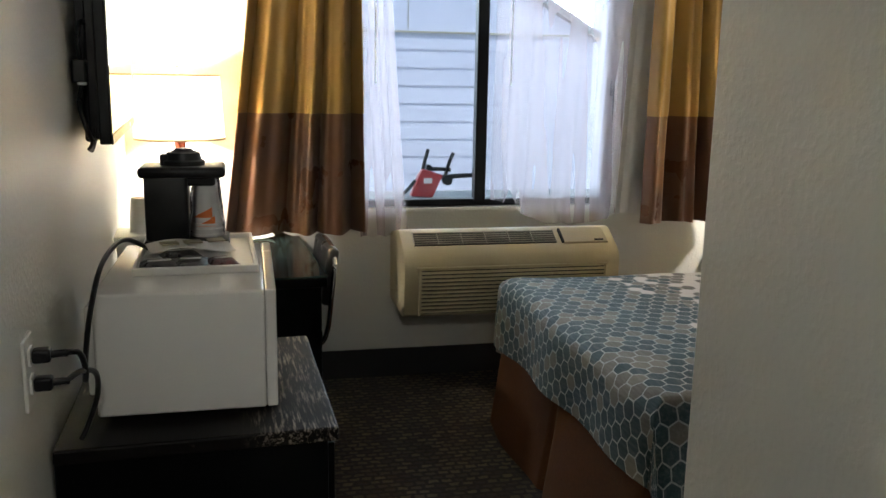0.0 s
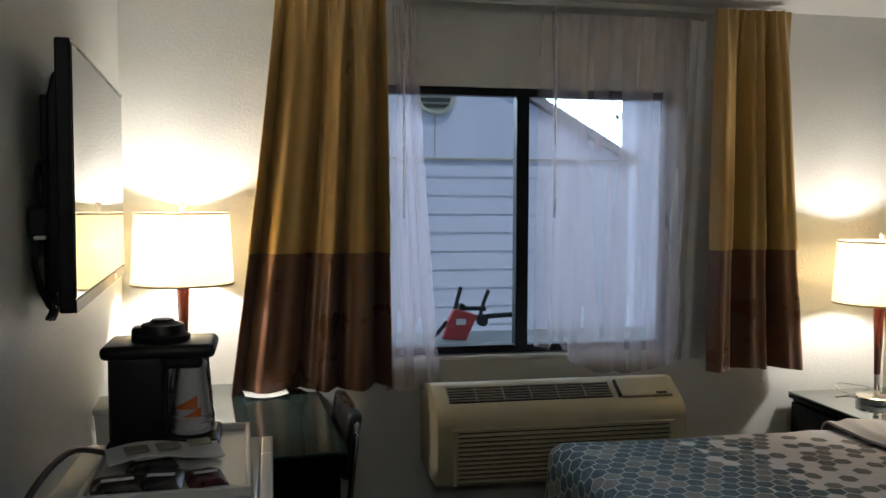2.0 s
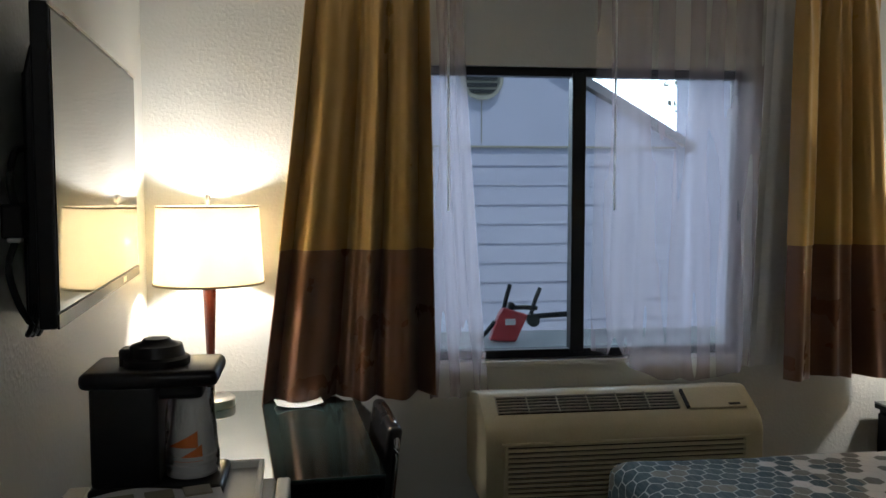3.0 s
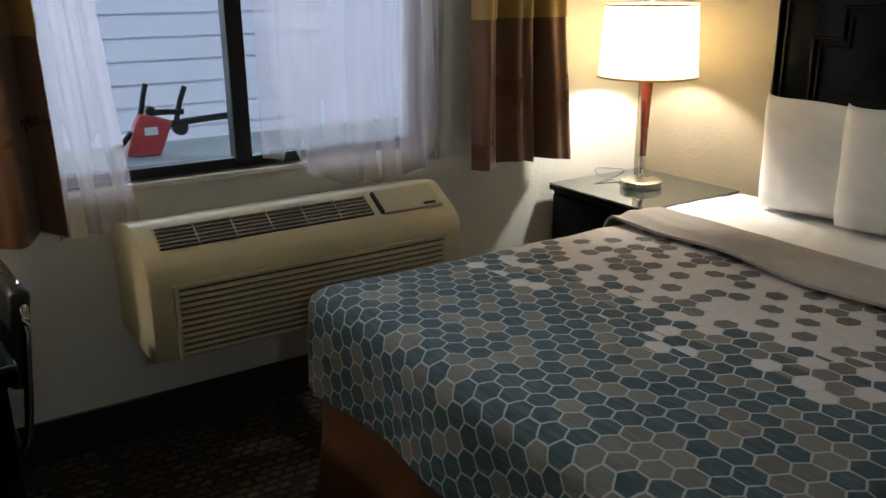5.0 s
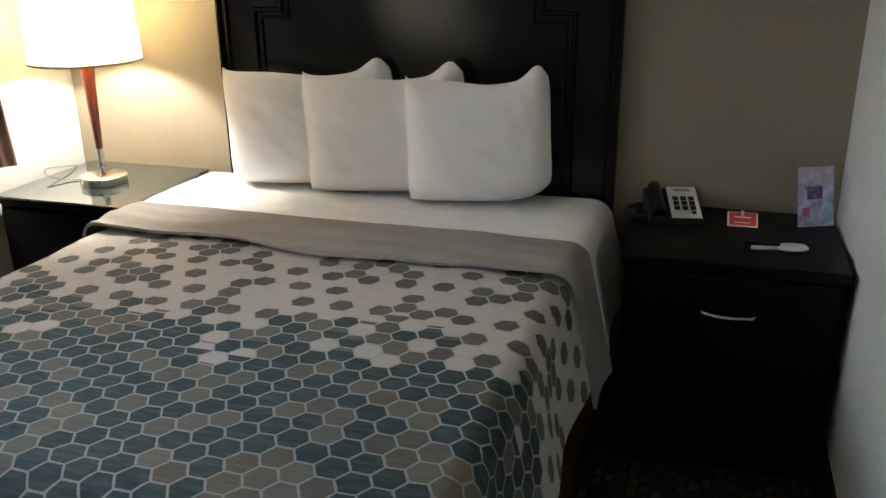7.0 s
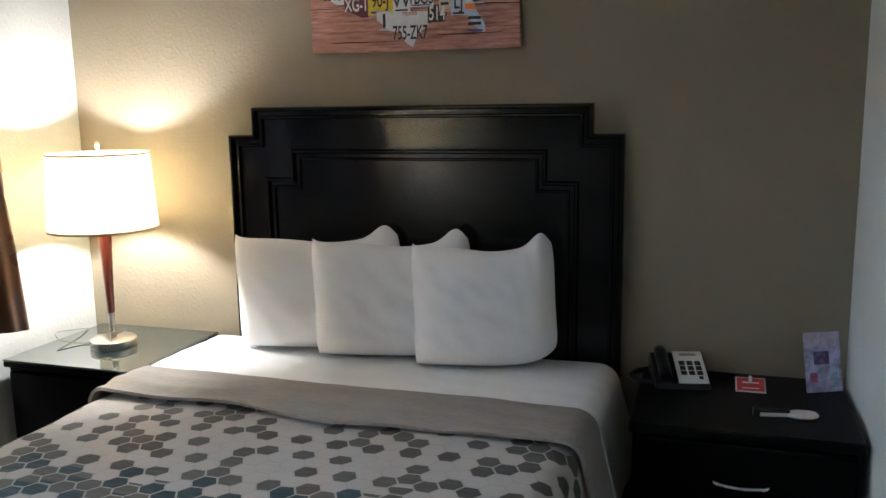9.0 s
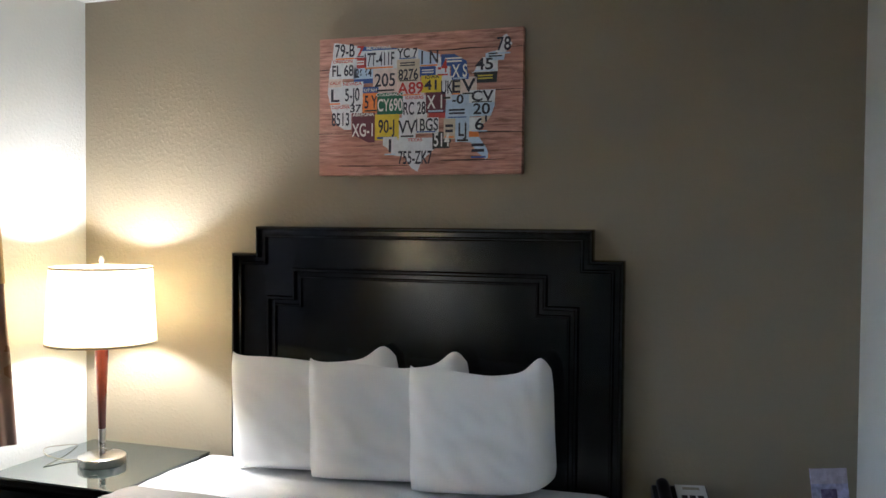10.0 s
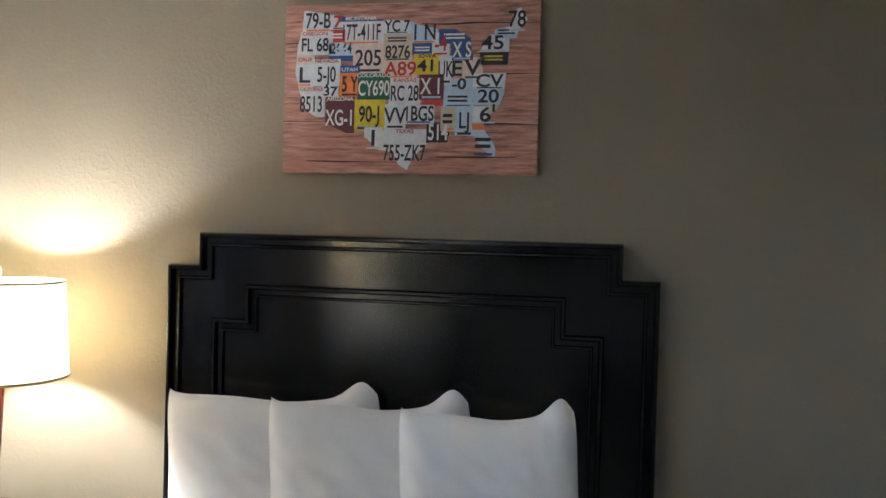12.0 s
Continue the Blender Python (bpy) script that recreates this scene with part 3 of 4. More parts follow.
# sloping outlet on top; a dark sheet stands in for shade between louvres
slope = math.degrees(math.atan2(0.072, 0.12))
outlet = part("air_outlet", box(-0.475, 0.225, -0.045, 0.045, -0.004, 0.002), M_SLOT, ac, "louvred air outlet with its inner shade painted dark")
outlet.matrix_local = pose(0, -0.326, 0.3655, slope)
for k in range(6):
    part("louvre", box(-0.475, 0.225, -0.041 + k * 0.0155, -0.0375 + k * 0.0155, 0.002, 0.007), M_GRILLE, outlet)
for k in range(7):
    part("divider", box(-0.475 + k * 0.1167 - 0.002, -0.475 + k * 0.1167 + 0.002, -0.045, 0.045, 0.002, 0.008), M_GRILLE, outlet)
flap = part("control_flap", box(0.26, 0.49, -0.055, 0.055, -0.002, 0.010, 0.004), M_BEIGE, ac)
flap.matrix_local = pose(0, -0.326, 0.3655, slope)
# raised dark strip painted as the shade in the joint beside the flap
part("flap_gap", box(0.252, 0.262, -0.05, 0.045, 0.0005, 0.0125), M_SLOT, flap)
part("flap_latch", box(0.42, 0.465, -0.045, -0.036, 0.008, 0.0125), M_SLOT, flap)


# ---- lamps ----
def lamp(at, turn, label, watts):
    l = thing("table_lamp", pose(*at, 0, 0, turn), label, "table lamp", "table lamps")
    part("base", lathe([(0, 0), (0.083, 0), (0.085, 0.004), (0.085, 0.03), (0.08, 0.034), (0.015, 0.036), (0, 0.036)]), M_NICKEL, l, "brushed nickel disc base", True)
    part("lower_stem", lathe([(0.012, 0.034), (0.013, 0.13), (0.012, 0.135)], seg=24), M_NICKEL, l, "nickel lower stem", True)
    part("stem", lathe([(0, 0.132), (0.013, 0.132), (0.017, 0.25), (0.026, 0.46), (0.026, 0.50), (0, 0.50)], seg=28), M_REDWOOD, l, "tapered dark red wooden stem", True)
    sh = part("shade", lathe([(0.196, 0.455), (0.180, 0.735), (0.1785, 0.735), (0.1945, 0.455), (0.196, 0.455)], seg=64), M_SHADE, l, "lit off-white drum shade", True)
    ring = lathe([(0.193, 0.452), (0.198, 0.452), (0.198, 0.460), (0.193, 0.460), (0.193, 0.452)], seg=64)
    part("shade_rim", ring, M_RIM, sh)
    part("shade_rim", lathe([(0.177, 0.729), (0.182, 0.729), (0.182, 0.735), (0.177, 0.735), (0.177, 0.729)], seg=64), M_RIM, sh)
    sp = tube([(-0.178, 0, 0.715), (0, 0, 0.73), (0.178, 0, 0.715)], 0.003, seg=6)
    tube([(0, -0.178, 0.715), (0, 0, 0.73), (0, 0.178, 0.715)], 0.003, sp, 6)
    part("harp", sp, M_NICKEL, l)
    part("finial", lathe([(0, 0.728), (0.006, 0.728), (0.006, 0.75), (0.010, 0.756), (0.008, 0.775), (0, 0.778)], seg=16), M_NICKEL, l, smooth=True)
    part("socket", lathe([(0.0, 0.49), (0.02, 0.49), (0.02, 0.54), (0, 0.54)], seg=16), M_NICKEL, l)
    b = bulb("lamp_light", (at[0], at[1], at[2] + 0.60), watts)
    return l


lamp((1.545, 4.68, 0.672), 20, "lit table lamp with mahogany stem on the bedside table", LAMP)
lamp((-1.485, 4.78, 0.797), 70, "lit table lamp with mahogany stem on the desk", LAMP)


# ---- bed ----
BX0, BX1, BY0, BY1, BZ = -0.10, 1.75, 2.84, 4.37, 0.655
bed = thing("bed", pose(0, 0, 0), "queen bed with a hexagon quilt turned down over white sheets", "bed")
part("box_spring", box(BX0 + 0.06, BX1, BY0 + 0.05, BY1 - 0.05, 0.08, 0.36, 0.02), M_SKIRT, bed)
part("mattress", box(BX0 + 0.03, BX1, BY0 + 0.02, BY1 - 0.02, 0.36, BZ - 0.012, 0.05, seg=4), M_SHEET, bed, "mattress in a white fitted sheet", True)


def skirt(u, v):
    # once round the foot: near side, foot, far side
    L1, L2 = BX1 - BX0 - 0.04, BY1 - BY0 - 0.06
    s = u * (2 * L1 + L2)
    flare = 0.075 * v + 0.012 * math.sin(s * 9) * v
    for c in (L1 * 0.5, L1, L1 + L2 * 0.5, L1 + L2, L1 * 1.5 + L2):
        flare -= 0.035 * math.exp(-((s - c) / 0.02) ** 2) * v
    z = 0.46 - 0.45 * v
    if s < L1:
        return (BX1 - s, BY0 + 0.03 - flare, z)
    if s < L1 + L2:
        return (BX0 + 0.02 - flare, BY0 + 0.03 + (s - L1), z)
    return (BX0 + 0.04 + (s - L1 - L2), BY1 - 0.03 + flare, z)


part("bed_skirt", sheet(skirt, 330, 8, 0.004), M_SKIRT, bed, "brown pleated cloth bed skirt", True)


def drape(x0, x1, side, foot, lift, seed, wider=0.0):
    """Cloth laid over the bed from x0 to x1; side and foot are the overhangs."""
    half = (BY1 - BY0) / 2 + wider
    mid = (BY1 + BY0) / 2
    span = 2 * (half + side)
    run = (x1 - x0) + foot
    R = 0.07

    def bend(d, edge):
        # distance d along the cloth -> outward, drop
        if d < edge - R:
            return d, 0.0
        q = d - (edge - R)
        if q < R * 1.571:
            return edge - R + R * math.sin(q / R), R - R * math.cos(q / R)
        return edge, R + (q - R * 1.571)

    def at(u, v):
        hang = foot * (0.72 + 0.28 * v)
        a = -hang + u * (x1 - x0 + hang)
        b = (v - 0.5) * span
        sb = 1 if b > 0 else -1
        oy, dy = bend(abs(b), half)
        ox, dx = (0, 0)
        if foot:
            far = (x1 - x0)
            o, dx = bend(far - a, far)
            x = x1 - o
        else:
            x = x0 + a
        drop = max(dx, dy) + 0.08 * min(dx, dy)
        flare = (0.22 if sb < 0 else 0.08) * max(0, dy - R)
        wave = 0.012 * math.sin(a * 11 + seed) * min(1, dy * 5) + 0.012 * math.sin(b * 10 + seed) * min(1, dx * 5)
        x -= 0.04 * max(0, dx - R) + (0.012 * math.sin(b * 10 + seed) * min(1, dx * 5))
        y = mid + sb * (oy + flare + wave * (dy > 0))
        rumple = 0.007 * noise.noise((a * 3.5, b * 3.5, seed)) + 0.003 * noise.noise((a * 14, b * 9, seed + 3))
        return Vector((x, y, BZ + lift - drop + rumple))

    def uvs(u, v):
        hang = foot * (0.72 + 0.28 * v)
        return (UV0 - hang + u * (x1 - x0 + hang), 2.0 + (v - 0.5) * span)
    return at, uvs


at, uvs = drape(BX0, 1.17, 0.30, 0.30, 0.014, 1.0, 0.012)
quilt = thing("quilt", pose(0, 0, 0), "quilt printed with teal, taupe and white hexagons", "quilt")
part("cover", sheet(at, 150, 150, 0.008, uvs), M_QUILT, quilt, smooth=True)
at2, uvs2 = drape(1.05, 1.305, 0.38, 0.0, 0.038, 4.0, 0.036)


def fold(u, v):
    p = at2(u, v)
    edge = 0.018 * math.sin(v * 9 + 1) + 0.012 * math.sin(v * 23)
    p.x += edge * (1 - u)
    p.z += 0.008 * math.sin(3.14 * u) + 0.004 * math.sin(u * 17 + 3 * math.sin(v * 11)) * (1 - u)
    return p


part("turned_fold", sheet(fold, 30, 150, 0.010), M_FOLD, quilt, "taupe turned-down quilt back", True)
at3, uvs3 = drape(1.30, 1.77, 0.30, 0.0, 0.026, 9.0, 0.043)
tagged(link(sheet(at3, 40, 120, 0.005), "top_sheet", M_SHEET, True), "white cotton sheet tucked over the mattress", "bed sheet")


def pillow(m, w, h, t, seed, lift):
    """A soft pillow standing in its x (width), z (height) plane; lift raises its corner at +x."""
    bm = bmesh.new()
    n = 36
    grids = []
    for side in (1, -1):
        g = []
        for i in range(n + 1):
            row = []
            for j in range(n + 1):
                a, b = 2 * i / n - 1, 2 * j / n - 1
                e = max(0.0, (1 - abs(a) ** 4)) * max(0.0, (1 - abs(b) ** 4))
                full = e ** 0.62 * t * (1 - 0.22 * b)
                corner = 1 - (0.15 if a > 0 and b < 0 else 0.05) * (abs(a * b)) ** 4
                pin = (1 - 0.035 * (1 - a * a) * abs(b)) * corner
                pin2 = (1 - 0.035 * (1 - b * b) * abs(a)) * corner
                k = noise.noise((a * 2.2 + seed, b * 2.2, side)) * 0.007 + noise.noise((a * 5 + b * 3 + seed, b * 3, side)) * 0.009
                rays = math.exp(-((a - 0.75) / 0.35) ** 2) * max(0.0, b) ** 2
                k += 0.013 * rays * math.sin(a * 26 + b * 5 + seed) + 0.006 * max(0.0, -a) ** 3 * max(0.0, b) ** 2 * math.sin(b * 20 + a * 14)
                x = a * w / 2 * pin2 * (1 - 0.05 * b * (a > 0) + 0.03 * b * (a < 0))
                z = b * h / 2 * pin
                if b > 0:
                    z += lift * b * b * (math.exp(-((a - 0.82) / 0.19) ** 2) - 0.22 * math.exp(-((a - 0.1) / 0.35) ** 2) + 0.35 * max(0.0, -a) ** 12)
                else:
                    z += 0.035 * b * b * max(0.0, a) ** 2
                row.append(bm.verts.new((x, side * (full + k * e), z + h / 2)))
            g.append(row)
        grids.append(g)
    for g in grids:
        for i in range(n):
            for j in range(n):
                bm.faces.new((g[i][j], g[i + 1][j], g[i + 1][j + 1], g[i][j + 1]))
    bmesh.ops.remove_doubles(bm, verts=bm.verts[:], dist=0.0004)
    ob = link(bm, "pillow", M_PILLOW, True)
    ob.matrix_world = m
    return tagged(ob, "plump white pillow leaning against the headboard", "pillow", "pillows on the bed")


# local x runs towards the room's near side
for k, (y, x, tilt, wide) in enumerate(((3.872, 1.685, 3, 0.645), (3.575, 1.655, 4, 0.59), (3.236, 1.625, 5, 0.498))):
    pillow(Matrix.Translation((x, y, BZ + 0.026)) @ Matrix.Rotation(radians(-80), 4, "Z") @ Matrix.Rotation(radians(-tilt), 4, "X"), wide, 0.415, 0.086, 3.7 * k + 1, 0.052)

# headboard
YC = 3.537


def stepped(half, shoulder, top, inset, bottom):
    return [(YC - half, bottom), (YC + half, bottom), (YC + half, shoulder), (YC + half - inset, shoulder), (YC + half - inset, top), (YC - half + inset, top), (YC - half + inset, shoulder), (YC - half, shoulder)]


def band(outer, inner, x0, x1):
    """A rounded moulding between two outlines of as many corners; the lowest edge stays open."""
    bm = bmesh.new()
    n = len(outer)
    rails = []
    for t, x in ((0, x1), (0.06, x0 + 0.35 * (x1 - x0)), (0.25, x0 + 0.06 * (x1 - x0)), (0.5, x0), (0.75, x0 + 0.06 * (x1 - x0)), (0.94, x0 + 0.35 * (x1 - x0)), (1, x1)):
        rails.append([bm.verts.new((x, p[0] + t * (q[0] - p[0]), p[1] + t * (q[1] - p[1]))) for p, q in zip(outer, inner)])
    for a, b in zip(rails, rails[1:]):
        for k in range(1, n):
            j = (k + 1) % n
            bm.faces.new((a[k], a[j], b[j], b[k]))
    return bm


hb = thing("headboard", pose(0, 0, 0), "black lacquered headboard with stepped corners and mouldings", "headboard")
o0 = stepped(0.738, 1.460, 1.562, 0.103, 0.30)
part("panel", prism(o0, "x", 1.795, 1.826), M_BLACKWOOD, hb)
i0 = stepped(0.722, 1.444, 1.546, 0.103, 0.30)
i1 = stepped(0.706, 1.428, 1.530, 0.103, 0.30)
i2 = stepped(0.694, 1.416, 1.518, 0.103, 0.30)
part("outer_moulding", band(o0, i0, 1.775, 1.797), M_BLACKWOOD, hb, smooth=True)
part("outer_bead", band(i1, i2, 1.782, 1.797), M_BLACKWOOD, hb, smooth=True)
j0 = stepped(0.590, 1.302, 1.408, 0.108, 0.30)
j1 = stepped(0.574, 1.286, 1.392, 0.108, 0.30)
j2 = stepped(0.560, 1.272, 1.378, 0.108, 0.30)
j3 = stepped(0.550, 1.262, 1.368, 0.108, 0.30)
part("inner_moulding", band(j0, j1, 1.779, 1.797), M_BLACKWOOD, hb, smooth=True)
part("inner_bead", band(j2, j3, 1.784, 1.797), M_BLACKWOOD, hb, smooth=True)


# ---- bedside tables ----
def bedside(y0, y1, top, label, glass):
    d0, d1 = 1.285, 1.825
    n = thing("bedside_table", pose((d0 + d1) / 2, (y0 + y1) / 2, 0), label, "bedside table", "bedside tables")
    a, b = (d1 - d0) / 2, (y1 - y0) / 2
    part("body", box(-a + 0.02, a, -b + 0.01, b - 0.01, 0.0, top - 0.03, 0.004), M_DARKWOOD, n)
    part("tabletop", box(-a, a, -b, b, top - 0.03, top - (0.008 if glass else 0), 0.006), M_DARKWOOD, n)
    if glass:
        part("glass_top", box(-a, a, -b, b, top - 0.008, top, 0.002), M_TOPGLASS, n, "green tinted glass top")
    for z0, z1 in ((0.37, top - 0.045), (0.06, 0.355)):
        dr = part("drawer", box(-a + 0.002, -a + 0.022, -b + 0.025, b - 0.025, z0, z1, 0.004), M_DARKWOOD, n)
        zc = (z0 + z1) / 2 + 0.01
        if z0 < 0.3 or glass:
            continue
        zc += 0.02
        part("handle", tube([(-a + 0.002, -0.075, zc), (-a - 0.022, -0.06, zc - 0.004), (-a - 0.028, 0, zc - 0.008), (-a - 0.022, 0.06, zc - 0.004), (-a + 0.002, 0.075, zc)], 0.006), M_CHROME, dr, "curved chrome handle")
    return n


bedside(4.40, 4.96, 0.672, "black bedside table with a glass top below the lamp", True)
bedside(2.105, 2.72, 0.670, "black bedside table with chrome handles beside the wall", False)

# ---- desk, dresser and what stands on them, in the television wall's frame ----


def on_wall(x, y, z, turn=0):
    return SKEW @ pose(x, y, z, 0, 0, turn)


desk = thing("desk", on_wall(0.005, 2.02, 0), "black writing desk with a green glass top", "desk")
DX, DY, DZ = 0.58, 0.56, 0.797
desk.matrix_world = SKEW @ pose(0.03 + DX / 2, 2.02, 0)
part("tabletop", box(-DX / 2 - 0.02, DX / 2 + 0.155, -0.53, 0.57, DZ - 0.045, DZ - 0.008, 0.004), M_DARKWOOD, desk)
part("glass_top", box(-DX / 2 - 0.02, DX / 2 + 0.155, -0.53, 0.57, DZ - 0.008, DZ, 0.002), M_TOPGLASS, desk, "green tinted glass top")
part("side_panel", box(-DX / 2, DX / 2 + 0.135, -0.51, -0.47, 0, DZ - 0.045, 0.004), M_DARKWOOD, desk)
part("side_panel", box(-DX / 2, DX / 2 + 0.135, 0.45, 0.49, 0, DZ - 0.045, 0.004), M_DARKWOOD, desk)
part("back_panel", box(-DX / 2, -DX / 2 + 0.02, -0.47, 0.45, 0.2, DZ - 0.045, 0.002), M_DARKWOOD, desk)
part("apron", box(DX / 2 + 0.10, DX / 2 + 0.12, -0.47, 0.45, DZ - 0.14, DZ - 0.045, 0.002), M_DARKWOOD, desk)

dresser = thing("dresser", pose(-1.556, 2.379, 0, 0, 0, 2.5), "black wooden dresser with worn top edges", "dresser")
part("top", box(0.012, 0.56, 0.05, 0.70, 0.795, 0.826, 0.005), M_WORN, dresser, "worn scratched black wooden top")
part("body", box(0.01, 0.54, 0.07, 0.68, 0.04, 0.795, 0.004), M_DARKWOOD, dresser)
part("plinth", box(0.02, 0.52, 0.09, 0.66, 0.0, 0.04), M_DARKWOOD, dresser)
for z0, z1 in ((0.56, 0.775), (0.32, 0.545), (0.07, 0.305)):
    dr = part("drawer", box(0.538, 0.556, 0.09, 0.66, z0, z1, 0.003), M_DARKWOOD, dresser)
    zc = (z0 + z1) / 2
    part("handle", tube([(0.555, 0.30, zc), (0.578, 0.32, zc), (0.582, 0.375, zc), (0.578, 0.43, zc), (0.555, 0.45, zc)], 0.006), M_CHROME, dr)

mw = thing("microwave", on_wall(0.08, 0.138, 0.826, -4), "white countertop microwave on the dresser", "microwave")
part("cabinet", box(0.0, 0.3385, 0.0, 0.52, 0.016, 0.275, 0.007, seg=3), M_WHITEP, mw, smooth=True)
part("door", box(0.339, 0.362, 0.0, 0.40, 0.018, 0.2745, 0.004), M_WHITEP, mw)
part("control_panel", box(0.339, 0.362, 0.403, 0.52, 0.018, 0.2745, 0.004), M_WHITEP, mw)
for x in (0.04, 0.29):
    for y in (0.04, 0.48):
        part("foot", lathe([(0, 0), (0.014, 0), (0.014, 0.018), (0, 0.018)], at=(x, y, 0), seg=14), M_BLACK, mw)

# ---- on and above the dresser ----
part("back_vent", box(-0.022, 0.0, 0.04, 0.46, 0.05, 0.24, 0.006), M_WHITEP, mw)
TOPZ = 1.101
tray = thing("serving_tray", on_wall(0.150, 0.285, TOPZ, -2), "white rimmed tray holding packets on the microwave", "tray")
tb = box(0.008, 0.262, 0.008, 0.402, 0.0, 0.005)
part("tray_floor", tb, M_WHITEPL, tray)
for x0, x1, y0, y1 in ((0, 0.27, 0, 0.010), (0, 0.27, 0.40, 0.41), (0, 0.010, 0.010, 0.40), (0.26, 0.27, 0.010, 0.40)):
    part("rim", box(x0, x1, y0, y1, 0, 0.018, 0.003), M_WHITEPL, tray)

M_PACK = surface("dark_printed_packet", (0.035, 0.03, 0.03), 0.3, vary=0.4, big=40, fine=90, bump=0.2, depth=0.004)
M_PACKR = surface("dark_red_printed_packet", (0.10, 0.02, 0.02), 0.3, vary=0.4, big=40, fine=90, bump=0.2, depth=0.004)


def packet(x, y, w, h, turn, mat, label, z=0.006):
    p = thing("sachet", on_wall(0.150 + x, 0.285 + y, TOPZ + z, turn), label, "sachet", "sachets on the tray")

    def fn(u, v):
        e = (1 - (2 * u - 1) ** 4) * (1 - (2 * v - 1) ** 4)
        return ((u - 0.5) * w, (v - 0.5) * h, 0.001 + 0.011 * e + 0.003 * e * noise.noise((u * 4 + x * 30, v * 4, 1)))
    part("wrapper", sheet(fn, 14, 14, 0.0015), mat, p, smooth=True)
    part("print_band", box(-w * 0.3, w * 0.3, -h * 0.15, -h * 0.02, 0.0145, 0.0155), M_PAPER, p)
    return p


packet(0.055, 0.075, 0.085, 0.10, 8, M_PACK, "glossy dark coffee sachet lying on the tray")
packet(0.125, 0.085, 0.075, 0.11, -6, M_PACK, "glossy dark coffee sachet lying on the tray")
packet(0.195, 0.080, 0.065, 0.085, 10, M_PACKR, "dark red printed tea sachet lying on the tray")
packet(0.100, 0.165, 0.09, 0.06, 14, M_PACK, "glossy dark coffee sachet lying on the tray", 0.010)
leaflet = thing("leaflet", on_wall(0.150 + 0.125, 0.285 + 0.195, TOPZ + 0.022, 12), "crumpled white leaflet with grey pictures", "leaflet")
part("sheet_of_paper", sheet(lambda u, v: ((u - 0.5) * 0.20, (v - 0.5) * 0.07, 0.008 * math.sin(u * 5) + 0.01 * v), 16, 8, 0.001), M_PAPER, leaflet, smooth=True)
for k in range(3):
    part("printed_block", box(-0.07 + k * 0.055, -0.03 + k * 0.055, -0.02, 0.015, 0.013, 0.0165), M_GRILLE, leaflet)

brew = thing("coffee_maker", on_wall(0.165, 0.545, TOPZ + 0.005, -3), "black single cup coffee maker on the tray", "coffee maker")
part("base", box(0.0, 0.205, 0.0, 0.14, 0.0, 0.022, 0.008, seg=3), M_BLACK, brew, smooth=True)
part("column", box(0.005, 0.108, 0.005, 0.135, 0.02, 0.185, 0.010, seg=3), M_BLACK, brew, smooth=True)
part("head", box(-0.008, 0.200, -0.004, 0.144, 0.178, 0.205, 0.011, seg=3), M_BLACK, brew, smooth=True)
part("brew_basket", box(0.10, 0.175, 0.02, 0.12, 0.155, 0.182, 0.008), M_BLACK, brew)
part("lid", lathe([(0, 0.203), (0.052, 0.203), (0.052, 0.215), (0.044, 0.219), (0.040, 0.236), (0.024, 0.241), (0.020, 0.246), (0, 0.248)], at=(0.098, 0.07, 0), seg=30), M_BLACK, brew, smooth=True)
part("lid_hinge", box(0.042, 0.062, 0.05, 0.09, 0.20, 0.232, 0.005), M_BLACK, brew)

cups = thing("paper_cups", on_wall(0.318, 0.60, TOPZ + 0.030, 0), "wrapped stack of white paper cups with orange print", "paper cups")
for k in range(3):
    part("cup", lathe([(0.0, 0.118 + k * 0.012), (0.026, 0.118 + k * 0.012), (0.0375 + 0.0, 0.008 + k * 0.014), (0.040, 0.006 + k * 0.014), (0.040, 0.001 + k * 0.014), (0.036, 0.001 + k * 0.014)], seg=36), M_PAPER, cups, smooth=True)
for z, a0, a1 in ((0.050, -150, -70), (0.028, -130, -60)):
    def flame(u, v, z=z, a0=a0, a1=a1):
        a = radians(a0 + (a1 - a0) * u)
        zz = z + 0.026 * v * u
        r = 0.0415 - 0.011 * (zz - 0.005) / 0.12
        return (r * math.cos(a), r * math.sin(a), zz)
    part("orange_print", sheet(flame, 14, 4, 0.0006), M_ORANGE, cups, "orange pointed print")
M_FILM = glass_material("clear_wrap", (0.96, 0.96, 0.96), rough=0.12)
part("wrapper", sheet(lambda u, v: ((0.046 - 0.012 * v + 0.003 * noise.noise((u * 9, v * 7, 2))) * math.cos(6.2832 * u), (0.046 - 0.012 * v + 0.003 * noise.noise((u * 9, v * 7, 2))) * math.sin(6.2832 * u), 0.15 * v), 40, 14), M_FILM, cups, "clear plastic wrap", True)

ice = thing("ice_bucket", on_wall(0.115, 1.60, 0.797), "square white plastic ice bucket on the desk", "ice bucket")
part("body", prism([(-0.085, 0.0), (0.085, 0.0), (0.095, 0.155), (-0.095, 0.155)], "y", -0.085, 0.085, 0.008), M_WHITEPL, ice, smooth=True)
part("lid", box(-0.100, 0.100, -0.092, 0.092, 0.153, 0.172, 0.007, seg=3), M_WHITEPL, ice, smooth=True)
wc = thing("plastic_cup", on_wall(0.105, 1.60, 0.969), "upturned frosted plastic cup on the ice bucket", "cup")
part("cup", lathe([(0, 0.125), (0.029, 0.125), (0.031, 0.121), (0.039, 0.004), (0.041, 0.002), (0.041, 0.0), (0.037, 0.0)], seg=30), M_WHITEPL, wc, smooth=True)

